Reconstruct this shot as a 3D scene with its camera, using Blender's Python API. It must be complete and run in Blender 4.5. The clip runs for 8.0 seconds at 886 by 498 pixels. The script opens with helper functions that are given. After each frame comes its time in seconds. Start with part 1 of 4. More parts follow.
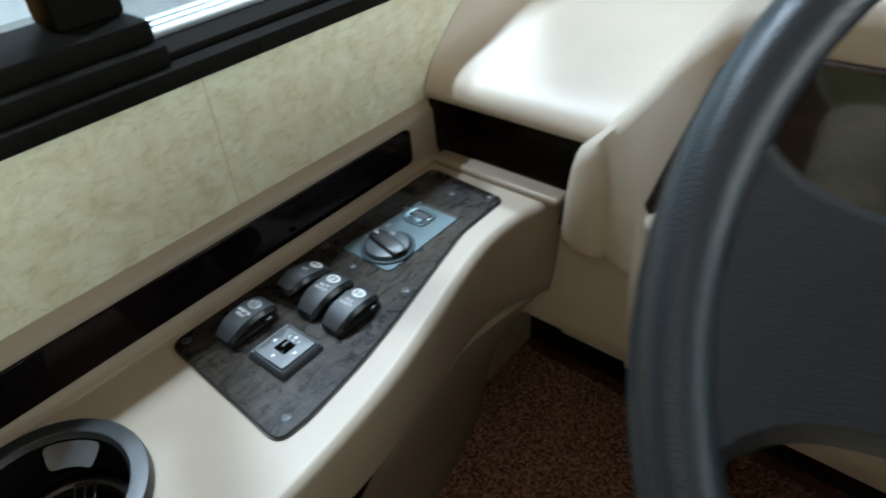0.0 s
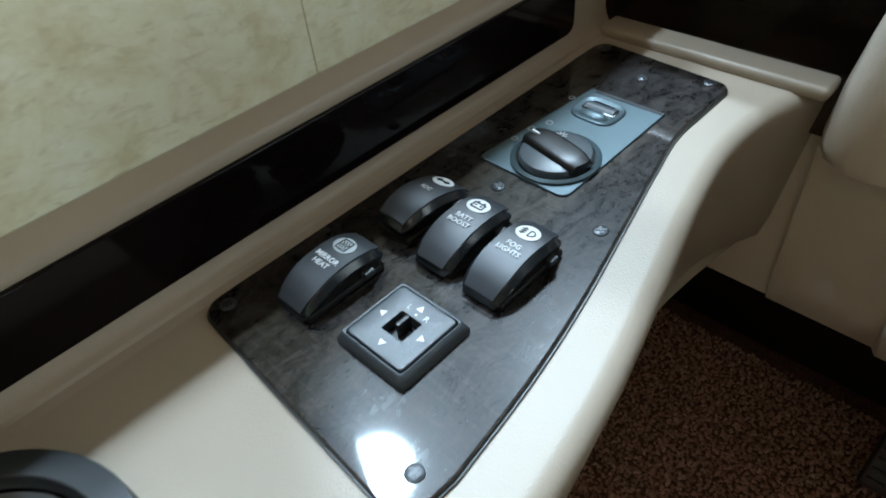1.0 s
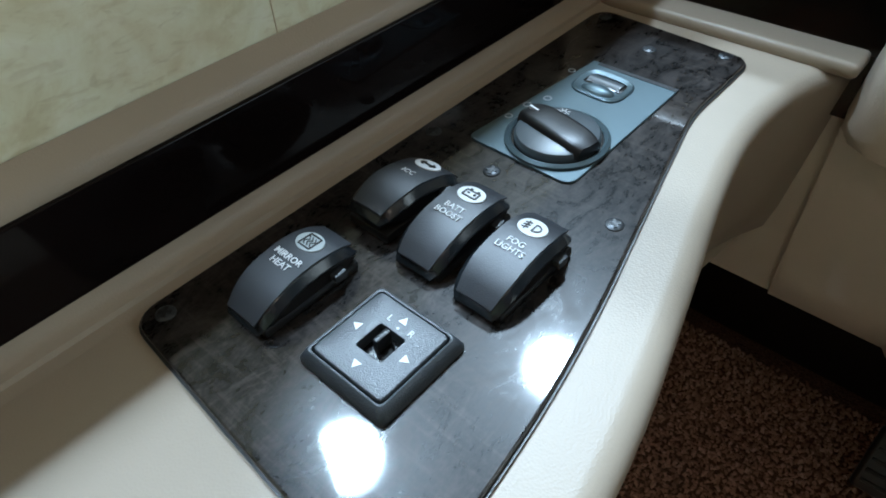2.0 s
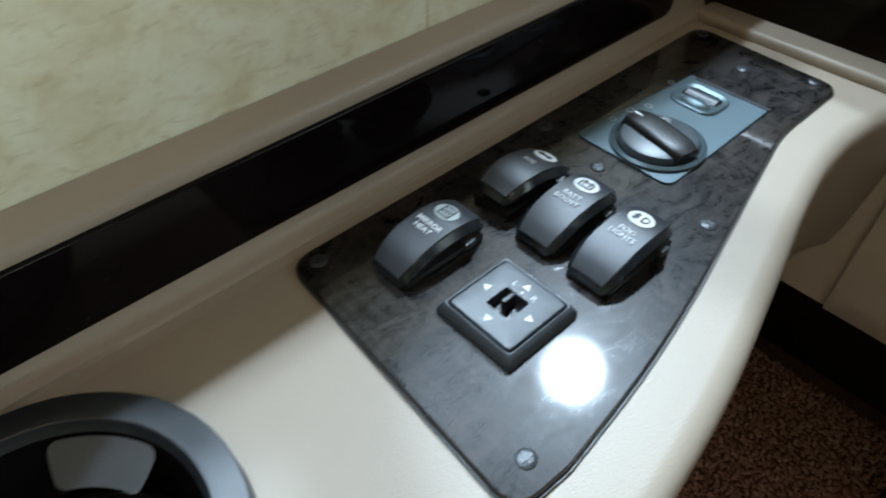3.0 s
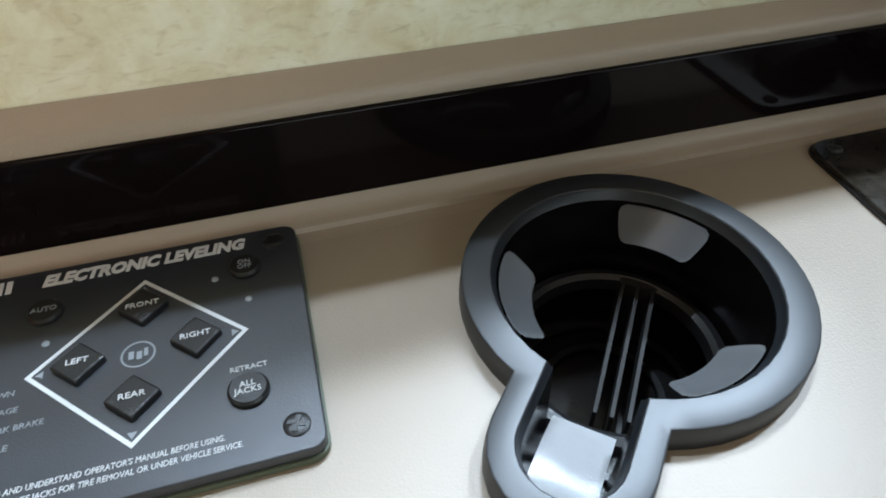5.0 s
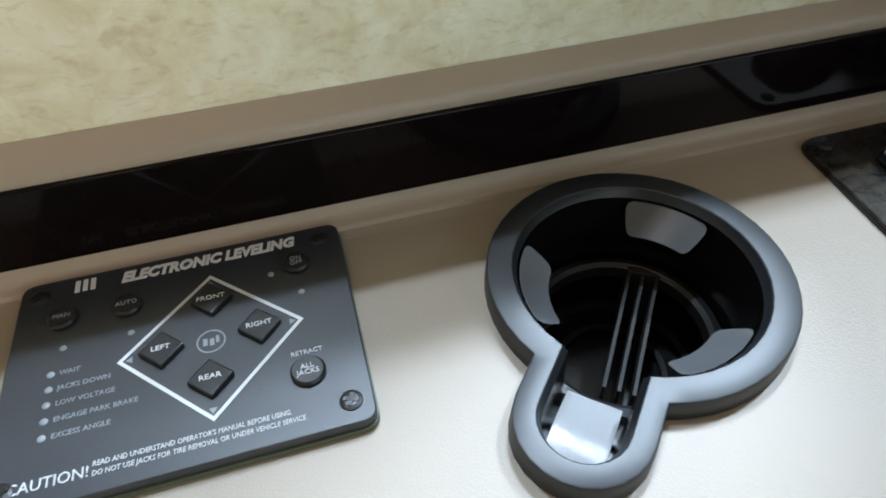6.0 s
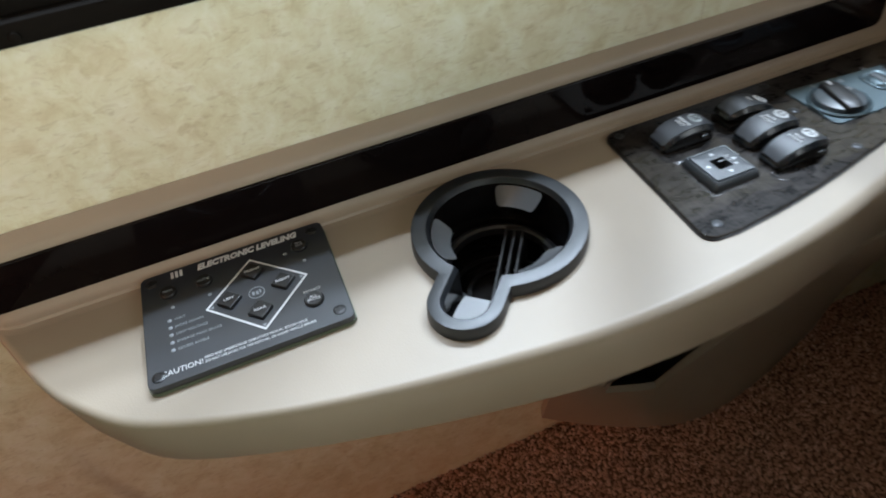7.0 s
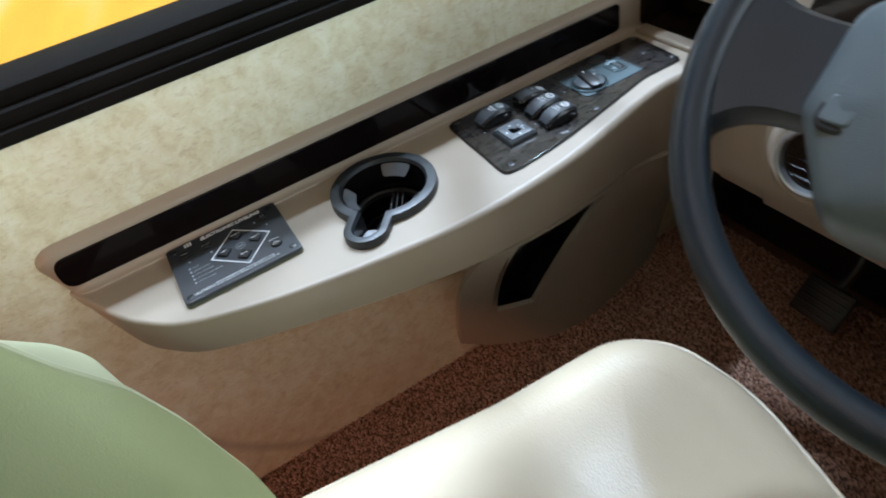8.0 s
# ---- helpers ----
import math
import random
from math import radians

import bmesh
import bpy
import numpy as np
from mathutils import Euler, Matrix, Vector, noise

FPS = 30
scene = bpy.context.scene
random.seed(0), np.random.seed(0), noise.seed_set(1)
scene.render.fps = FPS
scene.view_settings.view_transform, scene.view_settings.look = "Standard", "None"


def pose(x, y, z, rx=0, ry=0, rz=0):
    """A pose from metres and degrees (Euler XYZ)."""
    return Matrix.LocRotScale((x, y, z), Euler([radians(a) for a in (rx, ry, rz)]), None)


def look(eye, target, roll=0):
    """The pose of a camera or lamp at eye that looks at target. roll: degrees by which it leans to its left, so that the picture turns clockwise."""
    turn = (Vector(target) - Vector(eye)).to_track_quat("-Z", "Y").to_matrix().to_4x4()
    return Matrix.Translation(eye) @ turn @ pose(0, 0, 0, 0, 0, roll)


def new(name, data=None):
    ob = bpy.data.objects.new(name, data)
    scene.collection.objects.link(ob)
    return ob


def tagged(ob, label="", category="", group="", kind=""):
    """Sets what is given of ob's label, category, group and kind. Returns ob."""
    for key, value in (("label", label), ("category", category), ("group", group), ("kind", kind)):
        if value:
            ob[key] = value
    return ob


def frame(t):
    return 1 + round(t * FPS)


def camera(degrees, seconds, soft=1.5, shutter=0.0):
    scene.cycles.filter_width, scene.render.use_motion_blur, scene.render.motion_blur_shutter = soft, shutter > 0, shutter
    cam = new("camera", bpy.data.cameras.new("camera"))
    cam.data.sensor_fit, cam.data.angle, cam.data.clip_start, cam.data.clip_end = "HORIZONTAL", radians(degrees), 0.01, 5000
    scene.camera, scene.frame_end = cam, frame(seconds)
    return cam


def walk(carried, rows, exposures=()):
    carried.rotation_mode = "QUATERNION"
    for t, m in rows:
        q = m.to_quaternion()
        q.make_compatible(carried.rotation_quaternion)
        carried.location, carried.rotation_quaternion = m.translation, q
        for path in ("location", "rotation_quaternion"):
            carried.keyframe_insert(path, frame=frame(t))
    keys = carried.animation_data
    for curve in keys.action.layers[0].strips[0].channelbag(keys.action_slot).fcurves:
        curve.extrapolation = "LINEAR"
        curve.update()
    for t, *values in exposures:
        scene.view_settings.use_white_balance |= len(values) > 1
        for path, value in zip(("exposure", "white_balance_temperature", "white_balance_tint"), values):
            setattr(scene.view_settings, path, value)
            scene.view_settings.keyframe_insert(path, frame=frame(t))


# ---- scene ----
cam = camera(68.21, 8.0, soft=1.8, shutter=0.3)
PATH = [
    (0, (0.4024, 0.1095, 0.7280), (-0.6568, 1.2894, -0.4911), -4.45),
    (0.2, (0.3589, 0.1209, 0.7012), (-0.7459, 1.2223, -0.5503), -4.51),
    (0.5, (0.3078, 0.1388, 0.6606), (-0.8266, 1.1580, -0.6333), -5.28),
    (0.8, (0.2696, 0.1576, 0.6252), (-0.8437, 1.1284, -0.7232), -6.76),
    (1, (0.2450, 0.1736, 0.6026), (-0.8405, 1.1570, -0.7593), -6.25),
    (1.2, (0.2323, 0.1849, 0.5907), (-0.8237, 1.1899, -0.7786), -5.87),
    (2.3, (0.2125, 0.1936, 0.5757), (-0.7588, 1.2132, -0.8445), -2.49),
    (2.5, (0.2112, 0.1897, 0.5785), (-0.7540, 1.1995, -0.8528), -1.72),
    (3, (0.2108, 0.1505, 0.5956), (-0.8317, 1.0993, -0.8232), -0.25),
    (3.5, (0.2112, 0.1028, 0.5963), (-1.0038, 0.8950, -0.7807), 0.26),
    (4, (0.2207, 0.0653, 0.5880), (-1.1434, 0.6265, -0.7627), -1.45),
    (4.5, (0.2192, 0.0342, 0.5805), (-1.1742, 0.4780, -0.7838), -1.26),
    (5, (0.2232, 0.0118, 0.5731), (-1.1754, 0.4257, -0.7953), -0.24),
    (5.2, (0.2224, 0.0089, 0.5755), (-1.1452, 0.4060, -0.8289), 0.11),
    (6.3, (0.2550, 0.0005, 0.6178), (-1.0933, 0.3707, -0.8123), -2.22),
    (6.5, (0.2841, -0.0003, 0.6352), (-1.1085, 0.3689, -0.7520), -4.50),
    (6.8, (0.3338, -0.0092, 0.6740), (-1.0297, 0.3753, -0.7378), -6.66),
    (7, (0.3804, -0.0131, 0.6945), (-1.0090, 0.4164, -0.6786), -7.82),
    (7.2, (0.4265, -0.0183, 0.7241), (-0.9624, 0.4382, -0.6406), -8.61),
    (7.5, (0.5003, -0.0405, 0.7671), (-0.8817, 0.4609, -0.5888), -8.10),
    (8, (0.6229, -0.0613, 0.8068), (-0.7525, 0.5223, -0.5228), -12.84),
]

# the film's own white balance drifts on the way
BALANCE = [(0, -0.18, 5600, 5), (1, -0.12, 5450, 3), (2.5, -0.12, 5250, 4), (3, -0.12, 5500, 5), (3.5, -0.20, 5900, 7), (4, -0.22, 6300, 9), (4.5, -0.18, 6250, 10), (5.1, -0.10, 5600, 9), (6.5, -0.16, 5600, 9), (7, -0.18, 5780, 11), (8, -0.08, 5400, 11)]
walk(cam, [(t, look(eye, target, roll)) for t, eye, target, roll in PATH], BALANCE)

# ---- light ----
world = bpy.data.worlds.new("world")
world.use_nodes = True
scene.world = world
world.node_tree.nodes["Background"].inputs[0].default_value = (0.80, 0.90, 1.0, 1)
world.node_tree.nodes["Background"].inputs[1].default_value = 0.06


def hall_lamp(way, distance, power, radius, colour=(0.84, 0.94, 1.0), origin=(0.14, 0.24, 0.42)):
    """A round lamp of the show hall's ceiling, seen from the console along way."""
    lamp = bpy.data.lights.new("hall_lamp", "POINT")
    lamp.energy, lamp.color, lamp.shadow_soft_size = power, colour, radius
    ob = new("hall_lamp", lamp)
    ob.location = Vector(origin) + Vector(way).normalized() * distance
    return ob


hall_lamp((-0.438, 0.230, 0.869), 7.0, 1750, 0.34, origin=(0.134, 0.233, 0.418))
hall_lamp((-0.281, 0.510, 0.813), 7.5, 2150, 0.30, origin=(0.156, 0.285, 0.418))
hall_lamp((-0.285, -0.100, 0.940), 6.0, 950, 0.10)


def area_lamp(name, place, target, size, size_y, power, colour):
    lamp = bpy.data.lights.new(name, "AREA")
    lamp.shape, lamp.size, lamp.size_y, lamp.energy, lamp.color = "RECTANGLE", size, size_y, power, colour
    ob = new(name, lamp)
    ob.matrix_world = look(place, target)
    return ob


# unseen fill lamps added at a far wall opening, overhead and in the windscreen; the warm living area lamp behind the
# seats is inferred
area_lamp("far_side_fill", (2.40, 0.45, 0.82), (0.0, 0.40, 0.55), 1.25, 0.46, 24.5, (0.98, 1.0, 0.86))
# warm fill added overhead, no fixture there, to lift carpet and shaded parts
area_lamp("overhead_fill", (0.62, -0.55, 1.93), (0.62, -0.55, 0.0), 0.60, 0.25, 2.2, (1.0, 0.74, 0.52))
# soft fill added in the unseen windscreen opening to brighten the front wall
area_lamp("windscreen_fill", (1.45, 1.22, 1.15), (0.0, 0.32, 0.50), 1.0, 0.7, 11.0, (0.97, 1.0, 0.92))
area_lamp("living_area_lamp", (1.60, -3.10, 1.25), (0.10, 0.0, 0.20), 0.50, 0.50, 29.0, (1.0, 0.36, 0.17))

# ---- materials ----
def mat(name, colour, rough=0.5, metal=0.0, coat=0.0):
    m = bpy.data.materials.new(name)
    m.use_nodes = True
    b = m.node_tree.nodes["Principled BSDF"]
    b.inputs["Base Color"].default_value = (*colour, 1)
    b.inputs["Roughness"].default_value = rough
    b.inputs["Metallic"].default_value = metal
    b.inputs["Coat Weight"].default_value = coat
    b.inputs["Coat Roughness"].default_value = 0.06
    return m


def node(m, kind, **inputs):
    n = m.node_tree.nodes.new(kind)
    for key, value in inputs.items():
        n.inputs[key.replace("_", " ")].default_value = value
    return n


def link(m, a, out, b, into):
    m.node_tree.links.new(a.outputs[out], b.inputs[into])


def coords(m, scale=(1, 1, 1), rot=(0, 0, 0)):
    c = m.node_tree.nodes.new("ShaderNodeTexCoord")
    mp = m.node_tree.nodes.new("ShaderNodeMapping")
    mp.inputs["Scale"].default_value = scale
    mp.inputs["Rotation"].default_value = rot
    link(m, c, "Object", mp, "Vector")
    return mp


def ramp(m, source, out, stops):
    r = m.node_tree.nodes.new("ShaderNodeValToRGB")
    el = r.color_ramp.elements
    while len(el) < len(stops):
        el.new(0.5)
    for e, (p, c) in zip(el, stops):
        e.position, e.color = p, (*c, 1)
    link(m, source, out, r, "Fac")
    return r


def bump(m, source, out, strength, distance, after=None):
    b = node(m, "ShaderNodeBump", Strength=strength, Distance=distance)
    link(m, source, out, b, "Height")
    if after:
        link(m, after, "Normal", b, "Normal")
    link(m, b, "Normal", m.node_tree.nodes["Principled BSDF"], "Normal")
    return b


def grained(name, colour, rough, grain=900.0, depth=0.00025, vary=0.12, scale2=9.0, coat=0.0, metal=0.0):
    """A moulded or covered surface: fine grain, faint stains, uneven gloss."""
    m = mat(name, colour, rough, metal, coat)
    p = m.node_tree.nodes["Principled BSDF"]
    co = coords(m)
    fine = node(m, "ShaderNodeTexVoronoi", Scale=grain)
    link(m, co, "Vector", fine, "Vector")
    big = node(m, "ShaderNodeTexNoise", Scale=scale2, Detail=6.0, Roughness=0.6)
    link(m, co, "Vector", big, "Vector")
    lo = tuple(c * (1 - vary) for c in colour)
    hi = tuple(min(1, c * (1 + vary)) for c in colour)
    r = ramp(m, big, "Fac", [(0.3, lo), (0.7, hi)])
    link(m, r, "Color", p, "Base Color")
    rr = node(m, "ShaderNodeMapRange", To_Min=rough * 0.85, To_Max=min(1, rough * 1.2))
    link(m, big, "Fac", rr, "Value")
    link(m, rr, "Result", p, "Roughness")
    bump(m, fine, "Distance", 0.35, depth)
    return m


BEIGE = grained("beige_moulding", (0.330, 0.274, 0.209), 0.42, 1100, 0.00018, 0.05)
DASH = grained("dash_moulding", (0.57, 0.495, 0.405), 0.42, 900, 0.0003, 0.05)
LOWER = grained("lower_moulding", (0.34, 0.305, 0.24), 0.55, 900, 0.0003, 0.08)
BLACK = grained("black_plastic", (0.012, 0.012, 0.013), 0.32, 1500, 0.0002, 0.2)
GLOSS = grained("black_gloss_strip", (0.006, 0.004, 0.004), 0.07, 60, 0.0, 0.3)
GLOSS.node_tree.nodes["Principled BSDF"].inputs["Specular IOR Level"].default_value = 0.13
FRAME = grained("black_window_frame", (0.008, 0.007, 0.006), 0.62, 800, 0.0001, 0.3)
ALU = mat("bare_aluminium", (0.62, 0.66, 0.70), 0.35, 0.8)
FRAME.node_tree.nodes["Principled BSDF"].inputs["Specular IOR Level"].default_value = 0.03
RIM = grained("cup_rim_plastic", (0.013, 0.015, 0.018), 0.40, 2600, 0.00003, 0.12)
RIM.node_tree.nodes["Principled BSDF"].inputs["Specular IOR Level"].default_value = 0.65
WELL = grained("cup_well_plastic", (0.006, 0.005, 0.005), 0.22, 600, 0.0001, 0.3)
PAD = grained("grey_rubber_pad", (0.18, 0.185, 0.19), 0.16, 1500, 0.0001, 0.15)
MATTE = grained("matte_black_plastic", (0.014, 0.013, 0.013), 0.6, 1500, 0.0002, 0.2)
KNOB = grained("knob_plastic", (0.006, 0.005, 0.005), 0.38, 1500, 0.00005, 0.2)
# grey pad made pale: the lamp's reflection is put into the colour
SHINE_PAD = grained("slot_pad_with_shine", (0.62, 0.63, 0.64), 0.15, 1500, 0.0001, 0.1)
ROCKER = grained("rocker_plastic", (0.020, 0.022, 0.027), 0.42, 2600, 0.00012, 0.1)
ROCKER.node_tree.nodes["Principled BSDF"].inputs["Specular IOR Level"].default_value = 0.6
CHAMFER = grained("rocker_gloss", (0.012, 0.014, 0.016), 0.20, 2600, 0.00002, 0.1)
SWITCH = grained("switch_plastic", (0.034, 0.039, 0.045), 0.36, 2200, 0.0003, 0.1)
SWITCH.node_tree.nodes["Principled BSDF"].inputs["Specular IOR Level"].default_value = 0.7
PRINT = mat("white_print", (0.62, 0.63, 0.64), 0.5)
DIMLENS = mat("clear_grey_lens", (0.34, 0.37, 0.37), 0.25)
GREYPRINT = mat("grey_print", (0.26, 0.28, 0.30), 0.5)
PLATE_BLACK = grained("leveling_plate", (0.022, 0.025, 0.032), 0.34, 1800, 0.0001, 0.1)
PLATE_BLACK.node_tree.nodes["Principled BSDF"].inputs["Specular IOR Level"].default_value = 0.8
GREENEDGE = mat("board_edge", (0.10, 0.12, 0.08), 0.5)
DIAL = grained("dial_plastic", (0.055, 0.066, 0.074), 0.36, 1500, 0.00005, 0.1)
STEEL = grained("blue_grey_metal", (0.085, 0.118, 0.132), 0.36, 2000, 0.00006, 0.06, metal=0.45)
SCREW = mat("screw_metal", (0.075, 0.078, 0.082), 0.42, 0.85)
CHROME = mat("chrome_ring", (0.74, 0.76, 0.78), 0.36, 0.85)
CREAM = grained("cream_leather", (0.62, 0.52, 0.365), 0.36, 520, 0.0006, 0.06, 6.0)
SAGE = grained("sage_leather", (0.205, 0.212, 0.092), 0.42, 520, 0.0006, 0.08, 6.0)
PALE = grained("pale_piping", (0.47, 0.47, 0.29), 0.42, 520, 0.0004, 0.06, 6.0)
WHEEL = grained("wheel_leather", (0.012, 0.018, 0.026), 0.36, 900, 0.0004, 0.15)
WHEEL.node_tree.nodes["Principled BSDF"].inputs["Specular IOR Level"].default_value = 0.55
HUB = grained("wheel_hub_plastic", (0.105, 0.128, 0.138), 0.42, 1200, 0.0003, 0.12)
CEIL = grained("ceiling_vinyl", (0.48, 0.44, 0.37), 0.7, 500, 0.0003, 0.05)


def wood(name, dark, light, rough, scale):
    m = mat(name, dark, rough, 0.0, 1.0)
    m.node_tree.nodes["Principled BSDF"].inputs["Coat Roughness"].default_value = 0.05
    m.node_tree.nodes["Principled BSDF"].inputs["Specular IOR Level"].default_value = 0.25
    p = m.node_tree.nodes["Principled BSDF"]
    co = coords(m, (1.0, 0.5, 1.0))
    n1 = node(m, "ShaderNodeTexNoise", Scale=scale, Detail=9.0, Roughness=0.68, Distortion=1.6)
    n2 = node(m, "ShaderNodeTexNoise", Scale=scale * 9, Detail=5.0, Roughness=0.7)
    mx = m.node_tree.nodes.new("ShaderNodeMath")
    mx.operation = "MULTIPLY_ADD"
    mx.inputs[1].default_value = 0.45
    link(m, co, "Vector", n1, "Vector")
    link(m, co, "Vector", n2, "Vector")
    link(m, n2, "Fac", mx, 0)
    link(m, n1, "Fac", mx, 2)
    mid = tuple((a + b) / 2.6 for a, b in zip(dark, light))
    r = ramp(m, mx, "Value", [(0.58, dark), (0.72, mid), (0.86, light)])
    link(m, r, "Color", p, "Base Color")
    rr = node(m, "ShaderNodeMapRange", From_Min=0.4, From_Max=1.0, To_Min=rough * 0.7, To_Max=rough * 1.6)
    link(m, mx, "Value", rr, "Value")
    link(m, rr, "Result", p, "Roughness")
    bump(m, n2, "Fac", 0.05, 0.0003)
    return m


BURL = wood("dark_burl", (0.003, 0.0025, 0.002), (0.033, 0.027, 0.024), 0.26, 92.0)


def streak(m, strength):
    """Fine cross streaks and rubbed smudges over a dark lacquered wood."""
    p = m.node_tree.nodes["Principled BSDF"]
    base = p.inputs["Base Color"].links[0].from_socket
    for sc, lo, hi, f in (((38, 420, 1), 0.52, 0.72, strength), ((300, 30, 1), 0.58, 0.74, strength * 0.7), ((55, 55, 1), 0.60, 0.75, strength * 0.8)):
        cs = coords(m, sc)
        n = node(m, "ShaderNodeTexNoise", Scale=1.0, Detail=4.0, Roughness=0.6, Distortion=0.3)
        link(m, cs, "Vector", n, "Vector")
        g = node(m, "ShaderNodeMapRange", From_Min=lo, From_Max=hi, To_Min=0.0, To_Max=f)
        link(m, n, "Fac", g, "Value")
        mix = m.node_tree.nodes.new("ShaderNodeMix")
        mix.data_type = "RGBA"
        link(m, g, "Result", mix, "Factor")
        m.node_tree.links.new(base, mix.inputs[6])
        mix.inputs[7].default_value = (0.088, 0.072, 0.062, 1)
        base = mix.outputs[2]
    m.node_tree.links.new(base, p.inputs["Base Color"])


streak(BURL, 0.27)
BURL.node_tree.nodes["Principled BSDF"].inputs["Specular IOR Level"].default_value = 0.18
# instrument panel wood, darkened so that it also serves as the slot's shade
WOOD_AND_SLOT_SHADE = wood("dash_wood_and_slot_shade", (0.009, 0.006, 0.004), (0.035, 0.022, 0.016), 0.40, 18.0)

# for the far and rear walls, both unseen: dark to cut bounced light
UNSEEN_WALL = wood("unseen_wall_brown", (0.09, 0.045, 0.025), (0.24, 0.13, 0.07), 0.40, 6.0)


def mixed(m, fac, out, a, a_out, b):
    """Mixes colour b over colour a by a factor."""
    mix = m.node_tree.nodes.new("ShaderNodeMix")
    mix.data_type = "RGBA"
    link(m, fac, out, mix, "Factor")
    link(m, a, a_out, mix, 6)
    mix.inputs[7].default_value = (*b, 1)
    return mix


def wallpaper():
    m = mat("wallpaper", (0.5, 0.46, 0.3), 0.58)
    p = m.node_tree.nodes["Principled BSDF"]
    co = coords(m)
    cloud = node(m, "ShaderNodeTexNoise", Scale=46.0, Detail=8.0, Roughness=0.66, Distortion=0.5)
    link(m, co, "Vector", cloud, "Vector")
    base = ramp(m, cloud, "Fac", [(0.32, (0.63, 0.58, 0.38)), (0.45, (0.72, 0.69, 0.49)), (0.54, (0.77, 0.76, 0.57)), (0.68, (0.83, 0.83, 0.68))])
    hue = node(m, "ShaderNodeTexNoise", Scale=13.0, Detail=4.0)
    link(m, co, "Vector", hue, "Vector")
    hg = node(m, "ShaderNodeMapRange", From_Min=0.45, From_Max=0.7, To_Min=0.0, To_Max=0.35)
    link(m, hue, "Fac", hg, "Value")
    last = mixed(m, hg, "Result", base, "Color", (0.70, 0.59, 0.42))
    # short soft dabs that lean different ways, dark ones sparse, pale ones between
    for rot, sc, lo, hi, depth, colour in (((0.5, 0, 0), (1, 80, 210), 0.58, 0.70, 0.30, (0.45, 0.37, 0.20)), ((-0.8, 0, 0), (1, 90, 240), 0.60, 0.71, 0.30, (0.48, 0.40, 0.22)),
                                           ((1.1, 0, 0), (1, 70, 140), 0.54, 0.68, 0.40, (0.84, 0.82, 0.68)), ((-0.3, 0, 0), (1, 45, 95), 0.57, 0.72, 0.28, (0.58, 0.47, 0.29)), ((1.5, 0, 0), (1, 110, 280), 0.62, 0.72, 0.28, (0.42, 0.35, 0.19))):
        cs = coords(m, sc, rot)
        st = node(m, "ShaderNodeTexNoise", Scale=1.0, Detail=2.5, Roughness=0.55, Distortion=0.8)
        link(m, cs, "Vector", st, "Vector")
        g = node(m, "ShaderNodeMapRange", From_Min=lo, From_Max=hi, To_Min=0.0, To_Max=depth)
        link(m, st, "Fac", g, "Value")
        last = mixed(m, g, "Result", last, 2, colour)
    # a soft dark brown arc on the lower wall, fading out upwards
    yz = coords(m, (0, 1, 1))
    far = node(m, "ShaderNodeVectorMath")
    far.operation = "DISTANCE"
    far.inputs[1].default_value = (0.0, 0.078, 0.267)
    link(m, yz, "Vector", far, 0)
    arc_mask = ramp(m, far, "Value", [(0.284, (0, 0, 0)), (0.293, (1, 1, 1)), (0.297, (1, 1, 1)), (0.307, (0, 0, 0))])
    axes = node(m, "ShaderNodeSeparateXYZ")
    link(m, yz, "Vector", axes, "Vector")
    low = node(m, "ShaderNodeMapRange", From_Min=0.30, From_Max=0.18, To_Min=0.0, To_Max=0.42)
    link(m, axes, "Z", low, "Value")
    both = node(m, "ShaderNodeMath")
    both.operation = "MULTIPLY"
    link(m, arc_mask, "Color", both, 0)
    link(m, low, "Result", both, 1)
    last = mixed(m, both, "Value", last, 2, (0.26, 0.19, 0.13))
    link(m, last, 2, p, "Base Color")
    bump(m, cloud, "Fac", 0.10, 0.0010)
    return m


PAPER = wallpaper()


def carpet():
    m = mat("carpet", (0.09, 0.05, 0.032), 0.95)
    p = m.node_tree.nodes["Principled BSDF"]
    co = coords(m)
    tuft = node(m, "ShaderNodeTexVoronoi", Scale=330.0)
    big = node(m, "ShaderNodeTexNoise", Scale=22.0, Detail=6.0, Roughness=0.7)
    fine = node(m, "ShaderNodeTexNoise", Scale=420.0, Detail=3.0)
    for n in (tuft, big, fine):
        link(m, co, "Vector", n, "Vector")
    r = ramp(m, fine, "Fac", [(0.30, (0.10, 0.055, 0.038)), (0.55, (0.21, 0.120, 0.082)), (0.75, (0.33, 0.205, 0.145))])
    r2 = ramp(m, big, "Fac", [(0.3, (0.55, 0.55, 0.55)), (0.7, (1.1, 1.05, 1.0))])
    mix = m.node_tree.nodes.new("ShaderNodeMix")
    mix.data_type, mix.blend_type = "RGBA", "MULTIPLY"
    mix.inputs["Factor"].default_value = 1.0
    link(m, r, "Color", mix, 6)
    link(m, r2, "Color", mix, 7)
    link(m, mix, 2, p, "Base Color")
    bump(m, tuft, "Distance", 0.9, 0.003)
    return m


CARPET = carpet()


